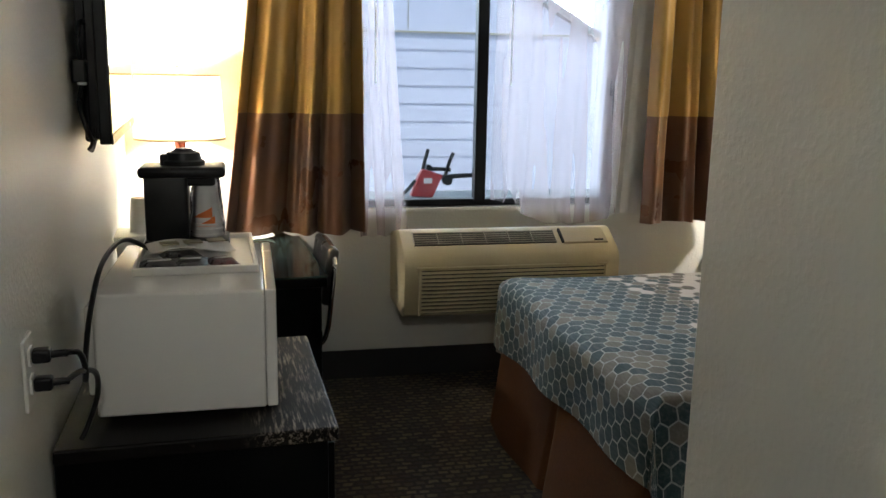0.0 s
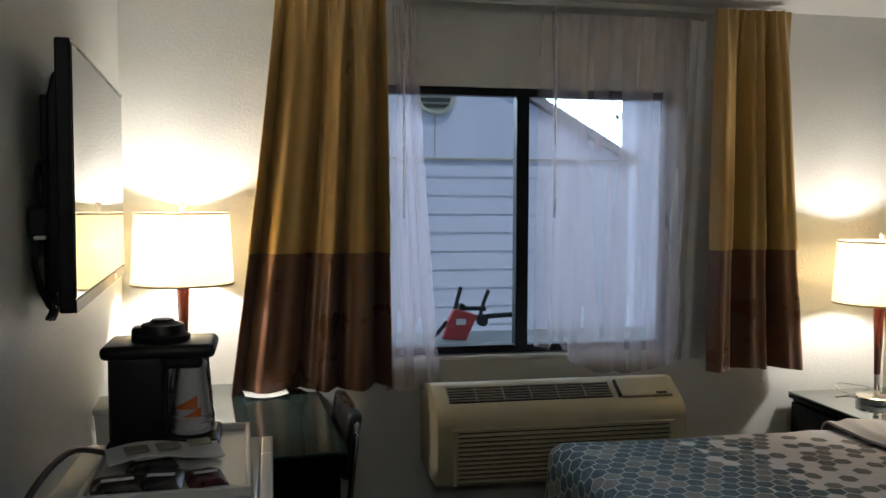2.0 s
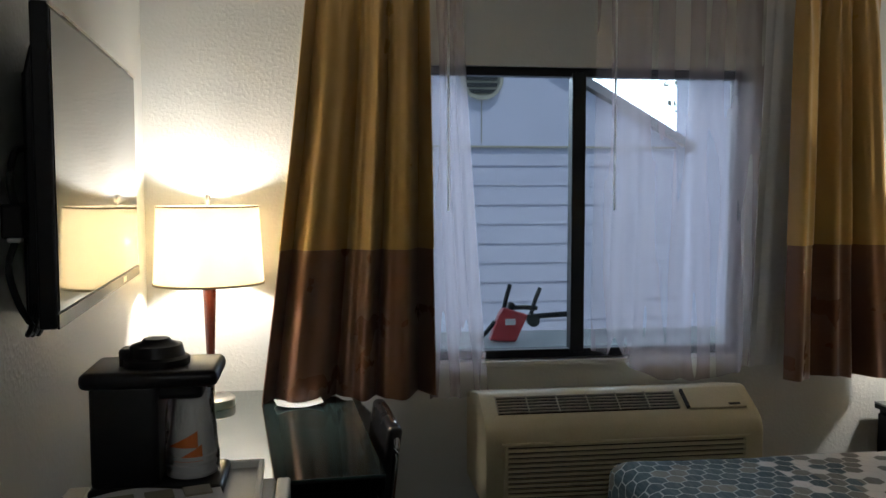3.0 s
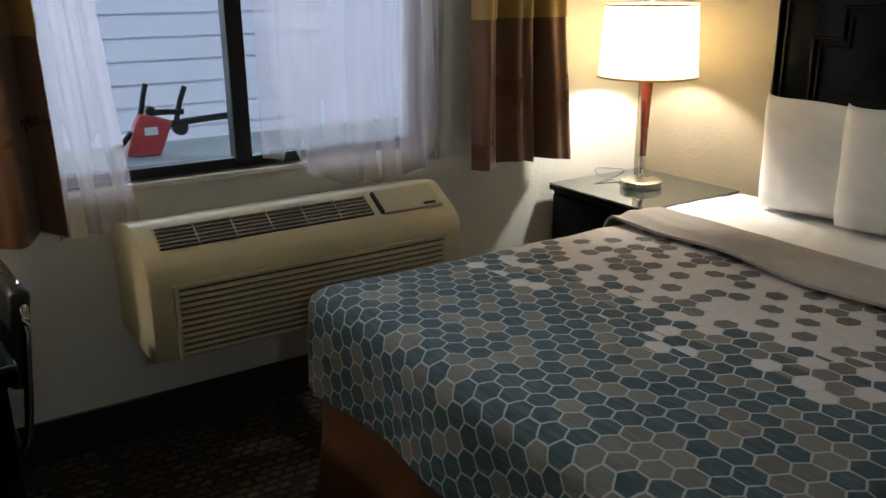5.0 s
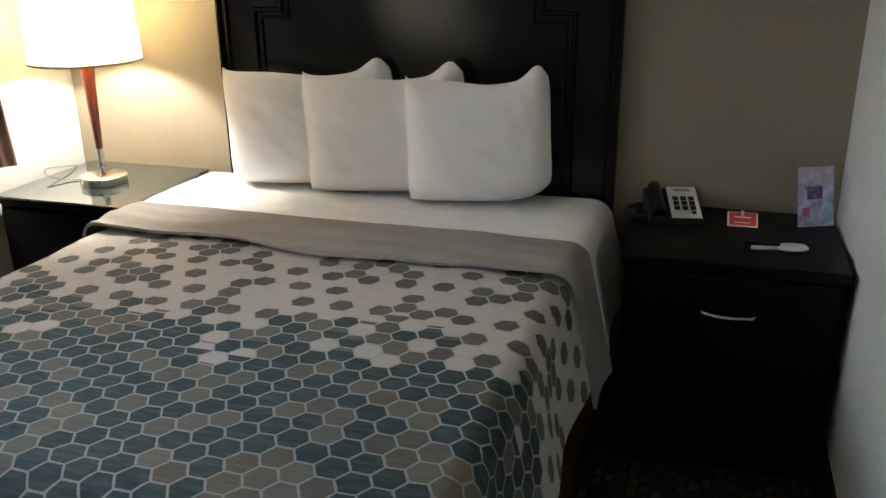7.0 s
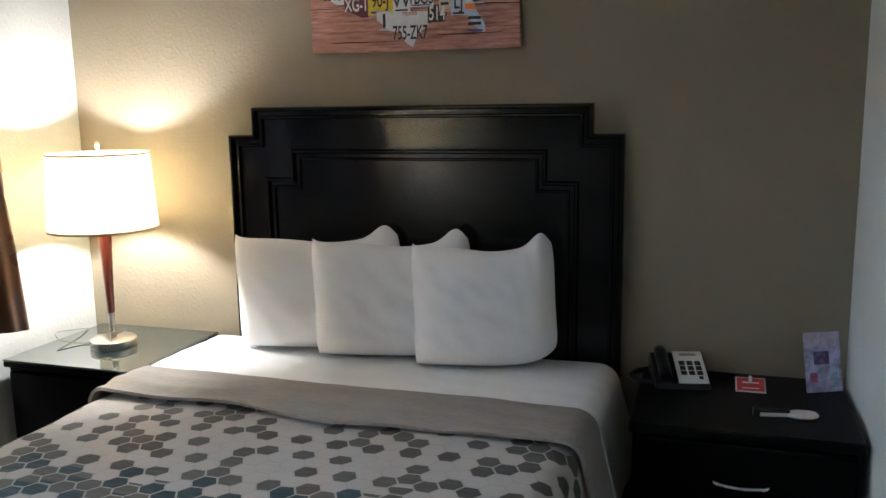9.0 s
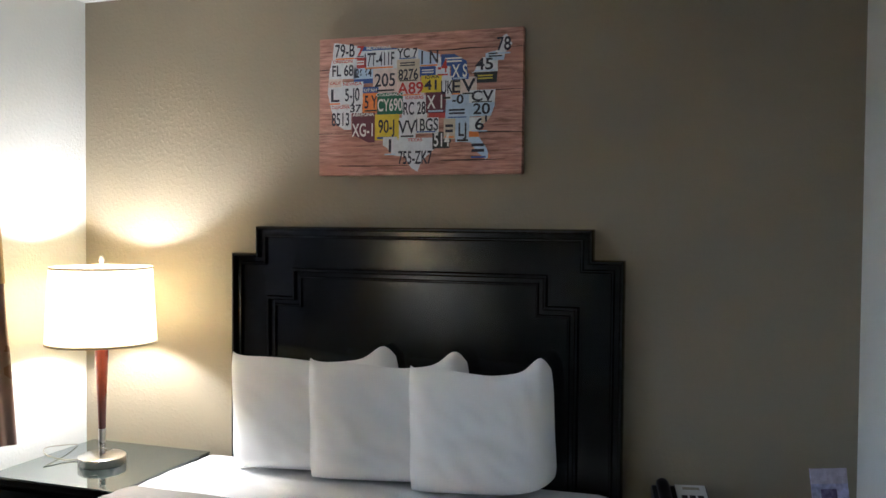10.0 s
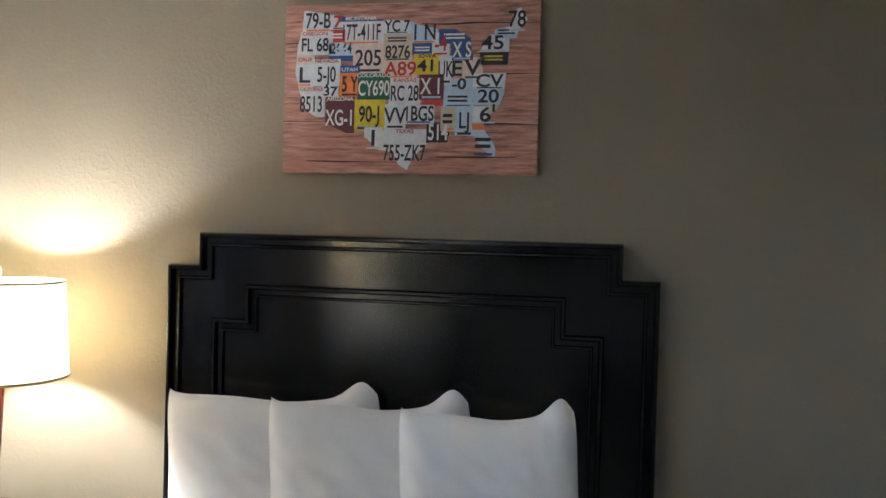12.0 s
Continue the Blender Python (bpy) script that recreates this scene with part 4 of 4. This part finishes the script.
# outlet, plugs and cords
soc = thing("wall_outlet", on_wall(0.0, -0.11, 1.035), "white double wall outlet with two plugs in it", "outlet")
part("cover_plate", box(0.0, 0.007, -0.038, 0.038, -0.062, 0.062, 0.003), M_WHITEPL, soc)
for z in (0.028, -0.022):
    part("receptacle", box(0.007, 0.010, -0.018, 0.018, z - 0.015, z + 0.015, 0.004), M_WHITEPL, soc)


def cord(name, label, plug_z, pts, mat=None):
    c = thing(name, on_wall(0.011, -0.11, 1.035 + plug_z), label, "power cord", "power cords")
    part("plug", box(0.0, 0.030, -0.013, 0.013, -0.012, 0.012, 0.005, seg=3), M_BLACK, c, smooth=True)
    part("strain_relief", tube([(0.028, 0, 0), (0.045, 0.004, 0.0), (0.055, 0.006, -0.001)], 0.0065), M_BLACK, c)
    part("cable", tube([(0.05, 0.005, 0)] + pts, 0.0054), M_BLACK, c, smooth=True)


cord("power_cord", "black power cord leading up to the coffee maker", 0.028, [(0.07, 0.03, -0.01), (0.075, 0.06, -0.05), (0.072, 0.07, -0.075), (0.07, 0.12, -0.04), (0.075, 0.18, 0.02), (0.09, 0.30, 0.09), (0.12, 0.48, 0.105), (0.16, 0.62, 0.06)])
cord("power_cord", "black power cord drooping behind the microwave", -0.022, [(0.07, 0.05, 0.0), (0.085, 0.12, -0.03), (0.08, 0.17, -0.09), (0.06, 0.175, -0.15), (0.045, 0.17, -0.180)])

# ---- television ----
tv = thing("television", on_wall(0.0, 1.222, 1.352), "black flat television mounted on the wall", "television")
part("panel", box(0.062, 0.092, -0.492, 0.492, 0.0, 0.554, 0.004), M_BLACK, tv)
part("screen", box(0.0915, 0.0940, -0.480, 0.480, 0.030, 0.542), M_SCREEN, tv, "glossy dark reflective screen")
part("silver_edge", box(0.0915, 0.0955, -0.492, 0.492, 0.548, 0.554), M_NICKEL, tv)
part("lower_bezel", box(0.0915, 0.0955, -0.492, 0.492, 0.0, 0.026, 0.001), M_BLACK, tv)
part("back_housing", prism([(0.032, 0.02), (0.064, 0.004), (0.064, 0.50), (0.048, 0.49), (0.036, 0.44)], "y", -0.44, 0.44, 0.006), M_BLACK, tv)
part("speaker_hump", box(0.018, 0.05, -0.40, 0.40, 0.0, 0.20, 0.008), M_BLACK, tv)
part("wall_mount", box(0.0, 0.034, -0.16, 0.16, 0.12, 0.42, 0.004), M_BLACK, tv)
part("arm", box(0.0, 0.034, -0.30, -0.26, 0.10, 0.46, 0.003), M_BLACK, tv)
part("arm", box(0.0, 0.034, 0.26, 0.30, 0.10, 0.46, 0.003), M_BLACK, tv)
part("badge", box(0.0955, 0.0965, 0.20, 0.245, 0.006, 0.020), M_NICKEL, tv)
for k, y in enumerate((-0.44, -0.41, -0.37)):
    part("cable", tube([(0.045, y, 0.04), (0.04, y - 0.01, 0.0), (0.03, y + 0.005, -0.016 - 0.005 * k), (0.035, y + 0.03, -0.008), (0.04, y + 0.045, 0.03)], 0.005), M_BLACK, tv)

part("plug_box", box(0.004, 0.040, -0.485, -0.43, 0.155, 0.215, 0.006), M_BLACK, tv)
part("cable", tube([(0.03, -0.47, 0.20), (0.025, -0.495, 0.25), (0.03, -0.48, 0.30), (0.035, -0.44, 0.31)], 0.006), M_BLACK, tv)
part("cable", tube([(0.03, -0.475, 0.16), (0.02, -0.50, 0.11), (0.03, -0.49, 0.05), (0.04, -0.46, 0.01)], 0.006), M_BLACK, tv)
part("cable_tie", box(0.018, 0.040, -0.497, -0.478, 0.150, 0.158, 0.002), M_WHITEPL, tv)

# ---- desk things and chair ----
pad = thing("notepad", on_wall(0.56, 2.31, 0.797, 5), "white curled notepad lying on the glass desk top", "notepad")
part("paper_block", sheet(lambda u, v: ((u - 0.5) * 0.17, (v - 0.5) * 0.10, 0.002 + 0.014 * (2 * u - 1) ** 2), 12, 4, 0.002), M_PAPER, pad, smooth=True)

chair = thing("chair", on_wall(0.70, 2.05, 0.0), "black padded chair with a chrome frame at the desk", "chair")


def cushion(w, d, t):
    return box(-w / 2, w / 2, -d / 2, d / 2, -t / 2, t / 2, min(t * 0.45, 0.02), seg=4)


st = part("seat", cushion(0.40, 0.42, 0.06), M_VINYL, chair, smooth=True)
st.matrix_local = pose(-0.10, 0, 0.45)
bk = part("backrest", cushion(0.40, 0.25, 0.05), M_VINYL, chair, "black vinyl padded backrest", True)
bk.matrix_local = Matrix.Translation((0.135, 0, 0.70)) @ Matrix.Rotation(radians(8), 4, "Y") @ Matrix.Rotation(radians(90), 4, "Z") @ Matrix.Rotation(radians(90), 4, "X")
part("back_frame", tube([(-0.02, -0.215, 0.405), (0.07, -0.215, 0.41), (0.115, -0.215, 0.47), (0.14, -0.215, 0.66), (0.152, -0.20, 0.77), (0.155, -0.13, 0.815), (0.156, 0.0, 0.822), (0.155, 0.13, 0.815), (0.152, 0.20, 0.77), (0.14, 0.215, 0.66), (0.115, 0.215, 0.47), (0.07, 0.215, 0.41), (-0.02, 0.215, 0.405)], 0.011), M_CHROME, chair, "bent chrome back frame", True)
for y in (-0.20, 0.20):
    part("leg", tube([(-0.27, y, 0.012), (-0.27, y, 0.40), (-0.24, y, 0.420), (0.0, y, 0.420), (0.02, y, 0.39), (0.03, y, 0.012)], 0.011), M_CHROME, chair, smooth=True)

# ---- on the bedside tables ----
NT = 0.670
ph = thing("telephone", pose(1.69, 2.60, NT, 0, 0, -78), "black desk telephone with a white keypad", "telephone")
part("base", prism([(-0.09, 0), (0.09, 0), (0.09, 0.070), (0.07, 0.073), (-0.085, 0.020)], "x", -0.085, 0.085, 0.005), M_BLACK, ph)
kp = part("keypad", box(-0.014, 0.080, -0.085, 0.085, 0.0, 0.004, 0.002), M_WHITEPL, ph, "white keypad panel")
kp.matrix_local = pose(0, -0.006, 0.0475, 18.9)
for r in range(3):
    for c in range(3):
        part("key", box(-0.001 + c * 0.025, 0.017 + c * 0.025, -0.045 + r * 0.026, -0.025 + r * 0.026, 0.004, 0.007, 0.001), M_BLACK, kp)
part("key", box(0.052, 0.064, -0.066, -0.054, 0.004, 0.007), M_BLACK, kp)
part("display", box(0.008, 0.060, 0.058, 0.070, 0.004, 0.0055), M_GRILLE, kp)
hs = part("handset", tube([(-0.052, -0.08, 0.034), (-0.052, -0.05, 0.046), (-0.052, 0.0, 0.060), (-0.052, 0.05, 0.076), (-0.052, 0.075, 0.078)], 0.020, seg=14), M_BLACK, ph, "black handset", True)
part("coiled_cord", tube([(-0.085, -0.06, 0.02), (-0.12, -0.05, 0.012), (-0.15, 0.0, 0.012), (-0.13, 0.05, 0.014), (-0.09, 0.06, 0.02)], 0.009), M_BLACK, ph)

rc = thing("red_card", pose(1.655, 2.383, NT + 0.0120, -28, 0, 92), "small red printed card in a clear stand", "card")
rc.scale = (0.82, 0.82, 0.82)
part("sleeve", prism([(-0.055, 0.0), (0.055, 0.0), (0.055, 0.003), (-0.055, 0.003)], "y", -0.045, 0.03), M_WHITEPL, rc)
part("card", box(-0.049, 0.049, -0.041, 0.025, 0.003, 0.0045), M_REDCARD, rc)
part("clip", box(-0.006, 0.006, -0.052, -0.022, 0.003, 0.008, 0.002), M_PAPER, rc)
part("print_bar", box(-0.030, 0.030, -0.020, -0.014, 0.0045, 0.0052), M_PAPER, rc)
part("print_bar", box(-0.030, 0.030, 0.010, 0.013, 0.0045, 0.0052), M_PAPER, rc)
part("stand", prism([(-0.044, -0.001), (0.026, -0.001), (-0.032, -0.029)], "x", -0.02, 0.02), M_WHITEPL, rc)

br = thing("hand_brush", pose(1.437, 2.285, NT, 0, 0, 97), "white plastic brush with a black strip on the table", "brush")
part("head", lathe([(0, 0), (0.022, 0.006), (0.028, 0.014), (0.024, 0.024), (0, 0.030)], seg=24), M_WHITEPL, br, smooth=True).scale = (1.6, 0.9, 0.8)
br.children[0].location = (-0.035, 0, 0)
part("handle", tube([(-0.01, 0, 0.012), (0.04, 0, 0.010), (0.085, 0, 0.009)], 0.008), M_WHITEPL, br, smooth=True)
part("strip", box(0.0, 0.095, -0.010, 0.010, 0.016, 0.026, 0.004), M_BLACK, br)
part("bristle_tuft", box(0.080, 0.100, -0.012, 0.012, 0.0, 0.030, 0.005), M_BLACK, br)

M_PHOTO = surface("violet_blue_photo_print", (0.52, 0.50, 0.78), 0.25, vary=0.35, big=22, fine=60, bump=0)
sc = thing("table_card", pose(1.70, 2.165, NT, 0, 0, -66), "upright violet photo card leaning on the wall", "card")
cd = part("card", box(-0.058, 0.058, -0.002, 0.002, 0.0, 0.185), M_PHOTO, sc)
cd.matrix_local = pose(0, 0, 0, -14)
part("pale_print", box(-0.058, 0.058, -0.0030, -0.0022, 0.14, 0.185), surface("pale_violet_print", (0.55, 0.48, 0.60), 0.25, vary=0.1, big=30), cd)
part("print_patch", box(-0.03, 0.02, -0.0030, -0.0022, 0.085, 0.125), surface("deep_violet_print", (0.16, 0.12, 0.26), 0.25, vary=0.3, big=40), cd)
part("print_patch", box(-0.045, -0.020, -0.0030, -0.0022, 0.03, 0.06), surface("rose_print", (0.45, 0.15, 0.25), 0.25, vary=0.2, big=40), cd)
part("print_patch", box(0.02, 0.05, -0.0030, -0.0022, 0.02, 0.08), surface("sky_print", (0.45, 0.55, 0.75), 0.25, vary=0.2, big=40), cd)

lc = thing("lamp_cord", pose(1.60, 4.84, 0.672), "thin clear lamp cord looped on the glass top", "cord")
part("cable", tube([(-0.02, -0.09, 0.012), (-0.07, -0.03, 0.004), (-0.10, 0.05, 0.02), (-0.06, 0.10, 0.035), (0.05, 0.10, 0.02), (0.12, 0.11, 0.004)], 0.0025, seg=6), M_GRILLE, lc)

# ---- picture over the bed ----
PY, PZ, PW, PH = 3.917, 2.25, 0.767, 0.50
pic = thing("canvas_picture", pose(1.80, PY, PZ), "canvas print of a licence plate map on red boards", "picture")
part("canvas", box(0.0, 0.030, -PW, 0, -PH, 0, 0.003), M_BOARDS, pic)
M_SEAM = surface("board_gap_print", (0.03, 0.015, 0.012), 0.7, vary=0.2)
for v, a0, a1 in ((0.13, 0.55, 1), (0.225, 0.0, 0.12), (0.42, 0.84, 1), (0.695, 0.0, 0.22), (0.71, 0.74, 1.0), (0.93, 0.1, 0.5), (0.90, 0.62, 0.92)):
    def gap(u, w, v=v, a0=a0, a1=a1):
        along = a0 + (a1 - a0) * u
        thick = 0.0015 + 0.0035 * (0.5 + 0.5 * math.sin(along * 13 + v * 40)) * math.sin(3.14 * (0.1 + 0.8 * u))
        return (-0.0008, -PW * along, -PH * v + 0.004 * noise.noise((along * 6, v * 20, 0)) + thick * (w - 0.5))
    part("board_gap", sheet(gap, 40, 2, 0.001), M_SEAM, pic)

OUTLINE = [(131, 80), (192, 92), (256, 105), (393, 120), (518, 130), (553, 145), (621, 163), (678, 163), (732, 197), (738, 253), (765, 247), (787, 203), (815, 168), (867, 157), (879, 102), (901, 88), (925, 133), (895, 171), (886, 224), (864, 245), (861, 290), (856, 334), (853, 400), (832, 455), (783, 499), (789, 537), (819, 582), (837, 626), (816, 633), (777, 599), (753, 559), (702, 555), (660, 559), (661, 581), (598, 581), (541, 634), (519, 686), (491, 668), (460, 618), (413, 611), (377, 572), (331, 549), (296, 549), (219, 511), (145, 463), (121, 399), (102, 316), (109, 221), (124, 151)]
TINT = {"w": (0.72, 0.74, 0.78), "b": (0.50, 0.62, 0.78), "B": (0.04, 0.09, 0.32), "r": (0.50, 0.06, 0.05), "m": (0.13, 0.03, 0.05), "y": (0.75, 0.58, 0.02), "g": (0.02, 0.14, 0.08), "o": (0.80, 0.25, 0.05), "k": (0.03, 0.03, 0.03), "t": (0.60, 0.52, 0.40), "p": (0.72, 0.60, 0.55)}
PLATE = {k: surface("plate_print_" + k + "_tint", c, 0.45, vary=0.1, big=40, fine=120, bump=0) for k, c in TINT.items()}
INK = {"d": surface("dark_ink", (0.02, 0.02, 0.04), 0.5, bump=0), "l": surface("pale_ink", (0.8, 0.8, 0.78), 0.5, bump=0), "R": surface("red_ink", (0.5, 0.04, 0.03), 0.5, bump=0), "K": surface("yellow_ink", (0.7, 0.55, 0.05), 0.5, bump=0)}
# plates by region: left, right, top, bottom, lettering, tint, ink, caption
PACIFIC = [
    (126, 240, 83, 165, '79-B', 'w', 'd', ''),
    (233, 279, 91, 156, '7', 'w', 'R', ''),
    (104, 239, 162, 251, 'FL 68', 'w', 'd', 'OREGON'),
    (97, 171, 250, 288, '', 'p', 'R', 'CALIF'),
    (98, 169, 288, 373, 'L', 'w', 'd', ''),
    (167, 270, 267, 370, '5-J0', 'w', 'd', 'NEVADA'),
    (112, 214, 374, 487, '8513', 'w', 'd', 'CALIFORNIA'),
    (204, 264, 370, 413, '37', 'w', 'd', ''),
]
MOUNTAIN = [
    (256, 425, 106, 127, '', 'B', 'l', 'MONTANA'),
    (257, 426, 127, 215, '17T-411F', 'w', 'd', ''),
    (229, 284, 156, 205, '', 'r', 'l', ''),
    (225, 319, 206, 255, '26 64', 'b', 'd', ''),
    (226, 320, 255, 276, '', 'B', 'l', ''),
    (315, 427, 214, 322, '205', 'p', 'd', ''),
    (267, 341, 293, 325, '', 'B', 'l', 'UTAH'),
    (268, 342, 321, 411, '5 Y', 'o', 'd', ''),
    (335, 452, 323, 422, 'CY690', 'g', 'l', 'COLORADO'),
    (219, 325, 411, 553, 'XG-1', 'm', 'l', 'ARIZONA'),
    (323, 436, 420, 540, '90-J', 'y', 'd', ''),
]
PLAINS = [
    (423, 521, 123, 176, 'YC 7', 'w', 'd', ''),
    (424, 527, 176, 220, '', 't', 'd', ''),
    (425, 528, 217, 277, '8276', 't', 'd', ''),
    (428, 547, 277, 343, 'A89', 'p', 'R', ''),
    (448, 561, 342, 442, 'RC 28', 'w', 'd', 'KANSAS'),
    (436, 510, 439, 533, 'VV', 'w', 'd', ''),
    (503, 612, 443, 513, '1BGS', 'w', 'd', ''),
    (363, 428, 526, 616, '1', 'w', 'd', ''),
    (425, 592, 533, 691, '755-ZK7', 'w', 'd', 'TEXAS'),
]
MIDWEST = [
    (519, 617, 134, 216, '1 N', 'b', 'd', ''),
    (525, 605, 213, 257, '', 'B', 'l', ''),
    (598, 659, 175, 261, '-4', 'w', 'R', ''),
    (622, 736, 163, 217, '', 'B', 'l', ''),
    (665, 742, 207, 279, 'X S', 'B', 'l', ''),
    (535, 629, 253, 330, '41', 'y', 'd', 'IOWA'),
    (625, 669, 261, 367, 'UK', 'w', 'd', ''),
    (556, 643, 330, 423, 'X 1', 'm', 'l', ''),
    (569, 652, 421, 446, '', 'r', 'l', ''),
    (586, 667, 509, 586, '514', 'k', 'l', ''),
    (635, 686, 449, 541, '', 't', 'd', ''),
]
EAST = [
    (664, 710, 276, 348, 'E', 't', 'd', ''),
    (708, 777, 268, 349, 'V', 'p', 'd', ''),
    (645, 747, 343, 393, '-0', 'b', 'd', ''),
    (642, 748, 391, 451, '', 'b', 'd', ''),
    (744, 863, 328, 386, 'CV', 'w', 'd', ''),
    (743, 859, 384, 444, '20', 'b', 'd', ''),
    (686, 749, 449, 559, 'LJ', 'b', 'd', ''),
    (746, 833, 448, 515, '6', 'w', 'd', ''),
    (745, 793, 510, 539, '', 'o', 'd', ''),
    (795, 855, 431, 475, '1', 't', 'd', ''),
    (766, 865, 248, 297, '', 'k', 'K', ''),
    (755, 865, 186, 250, '45', 'w', 'd', ''),
    (813, 900, 154, 201, '', 'b', 'd', ''),
    (855, 939, 83, 180, '78', 'w', 'd', ''),
    (745, 828, 535, 639, '', 'b', 'd', ''),
    (792, 843, 582, 644, '', 'o', 'd', ''),
]


def clip(poly, x0, x1, y0, y1):
    for axis, lim, sign in ((0, x0, 1), (0, x1, -1), (1, y0, 1), (1, y1, -1)):
        res = []
        for k, p in enumerate(poly):
            q = poly[(k + 1) % len(poly)]
            a, b = sign * (p[axis] - lim), sign * (q[axis] - lim)
            if a >= 0:
                res.append(p)
            if (a >= 0) != (b >= 0):
                t = a / (a - b)
                res.append((p[0] + t * (q[0] - p[0]), p[1] + t * (q[1] - p[1])))
        poly = res
        if not poly:
            return []
    return poly


def at_canvas(x, y):
    return -(x - 60) / 910 * PW, -(y - 60) / 640 * PH


def lettering(body, ink, parent, x, y, high, wide):
    cu = bpy.data.curves.new("lettering", "FONT")
    cu.body = body
    cu.align_x, cu.align_y = "CENTER", "CENTER"
    cu.size = high * 1.42
    cu.offset = 0.0010 if high > 0.02 else 0.0003
    cu.materials.append(INK[ink])
    ob = new("lettering", cu)
    ob.parent = parent
    est = 0.56 * cu.size * max(1, len(body))
    u, v = at_canvas(x, y)
    ob.matrix_local = Matrix.Translation((-0.0030, u, v)) @ Matrix(((0, 0, -1, 0), (-1, 0, 0, 0), (0, 1, 0, 0), (0, 0, 0, 1))) @ Matrix.Diagonal((min(1.2, wide / est), 1, 1, 1))


rng2 = random.Random(11)
for layer, (x0, x1, y0, y1, body, tint, ink, cap) in enumerate(PACIFIC + MOUNTAIN + PLAINS + MIDWEST + EAST):
    shape = clip(OUTLINE, x0, x1, y0, y1)
    if len(shape) < 3:
        continue
    front = -0.0020 - 0.0001 * (layer % 9)
    pl = part("plate", prism([at_canvas(*p) for p in shape], "x", front, 0.001), PLATE[tint], pic)
    left, right = min(p[0] for p in shape), max(p[0] for p in shape)
    top, low = min(p[1] for p in shape), max(p[1] for p in shape)
    wide, high = (right - left) / 910 * PW, (low - top) / 640 * PH
    mid = (left + right) / 2
    if body:
        lettering(body, ink, pl, mid, (top + low) / 2 + (0.10 * (low - top) if cap else 0), min(0.046, high * (0.56 if cap else 0.78)), wide * 0.98)
    if cap:
        lettering(cap, "R" if tint in "wp" else ink, pl, mid, top + (0.5 * (low - top) if not body else 9), 0.011, wide * 0.85)
    elif high > 0.04:
        u0, v0 = at_canvas(left + 0.12 * (right - left), low - 0.13 * (low - top))
        u1, v1 = at_canvas(right - 0.12 * (right - left), low - 0.05 * (low - top))
        part("print_band", box(front - 0.0004, front + 0.0006, u1, u0, v1, v0), PLATE[rng2.choice("bBrok")], pl)
    if not body and not cap and high > 0.025:
        for q in (0.3, 0.55):
            u0, v0 = at_canvas(left + 0.15 * (right - left), top + q * (low - top))
            u1, v1 = at_canvas(right - 0.2 * (right - left), top + (q + 0.13) * (low - top))
            part("print_bar", box(front - 0.0004, front + 0.0006, u1, u0, v1, v0), INK[ink], pl)
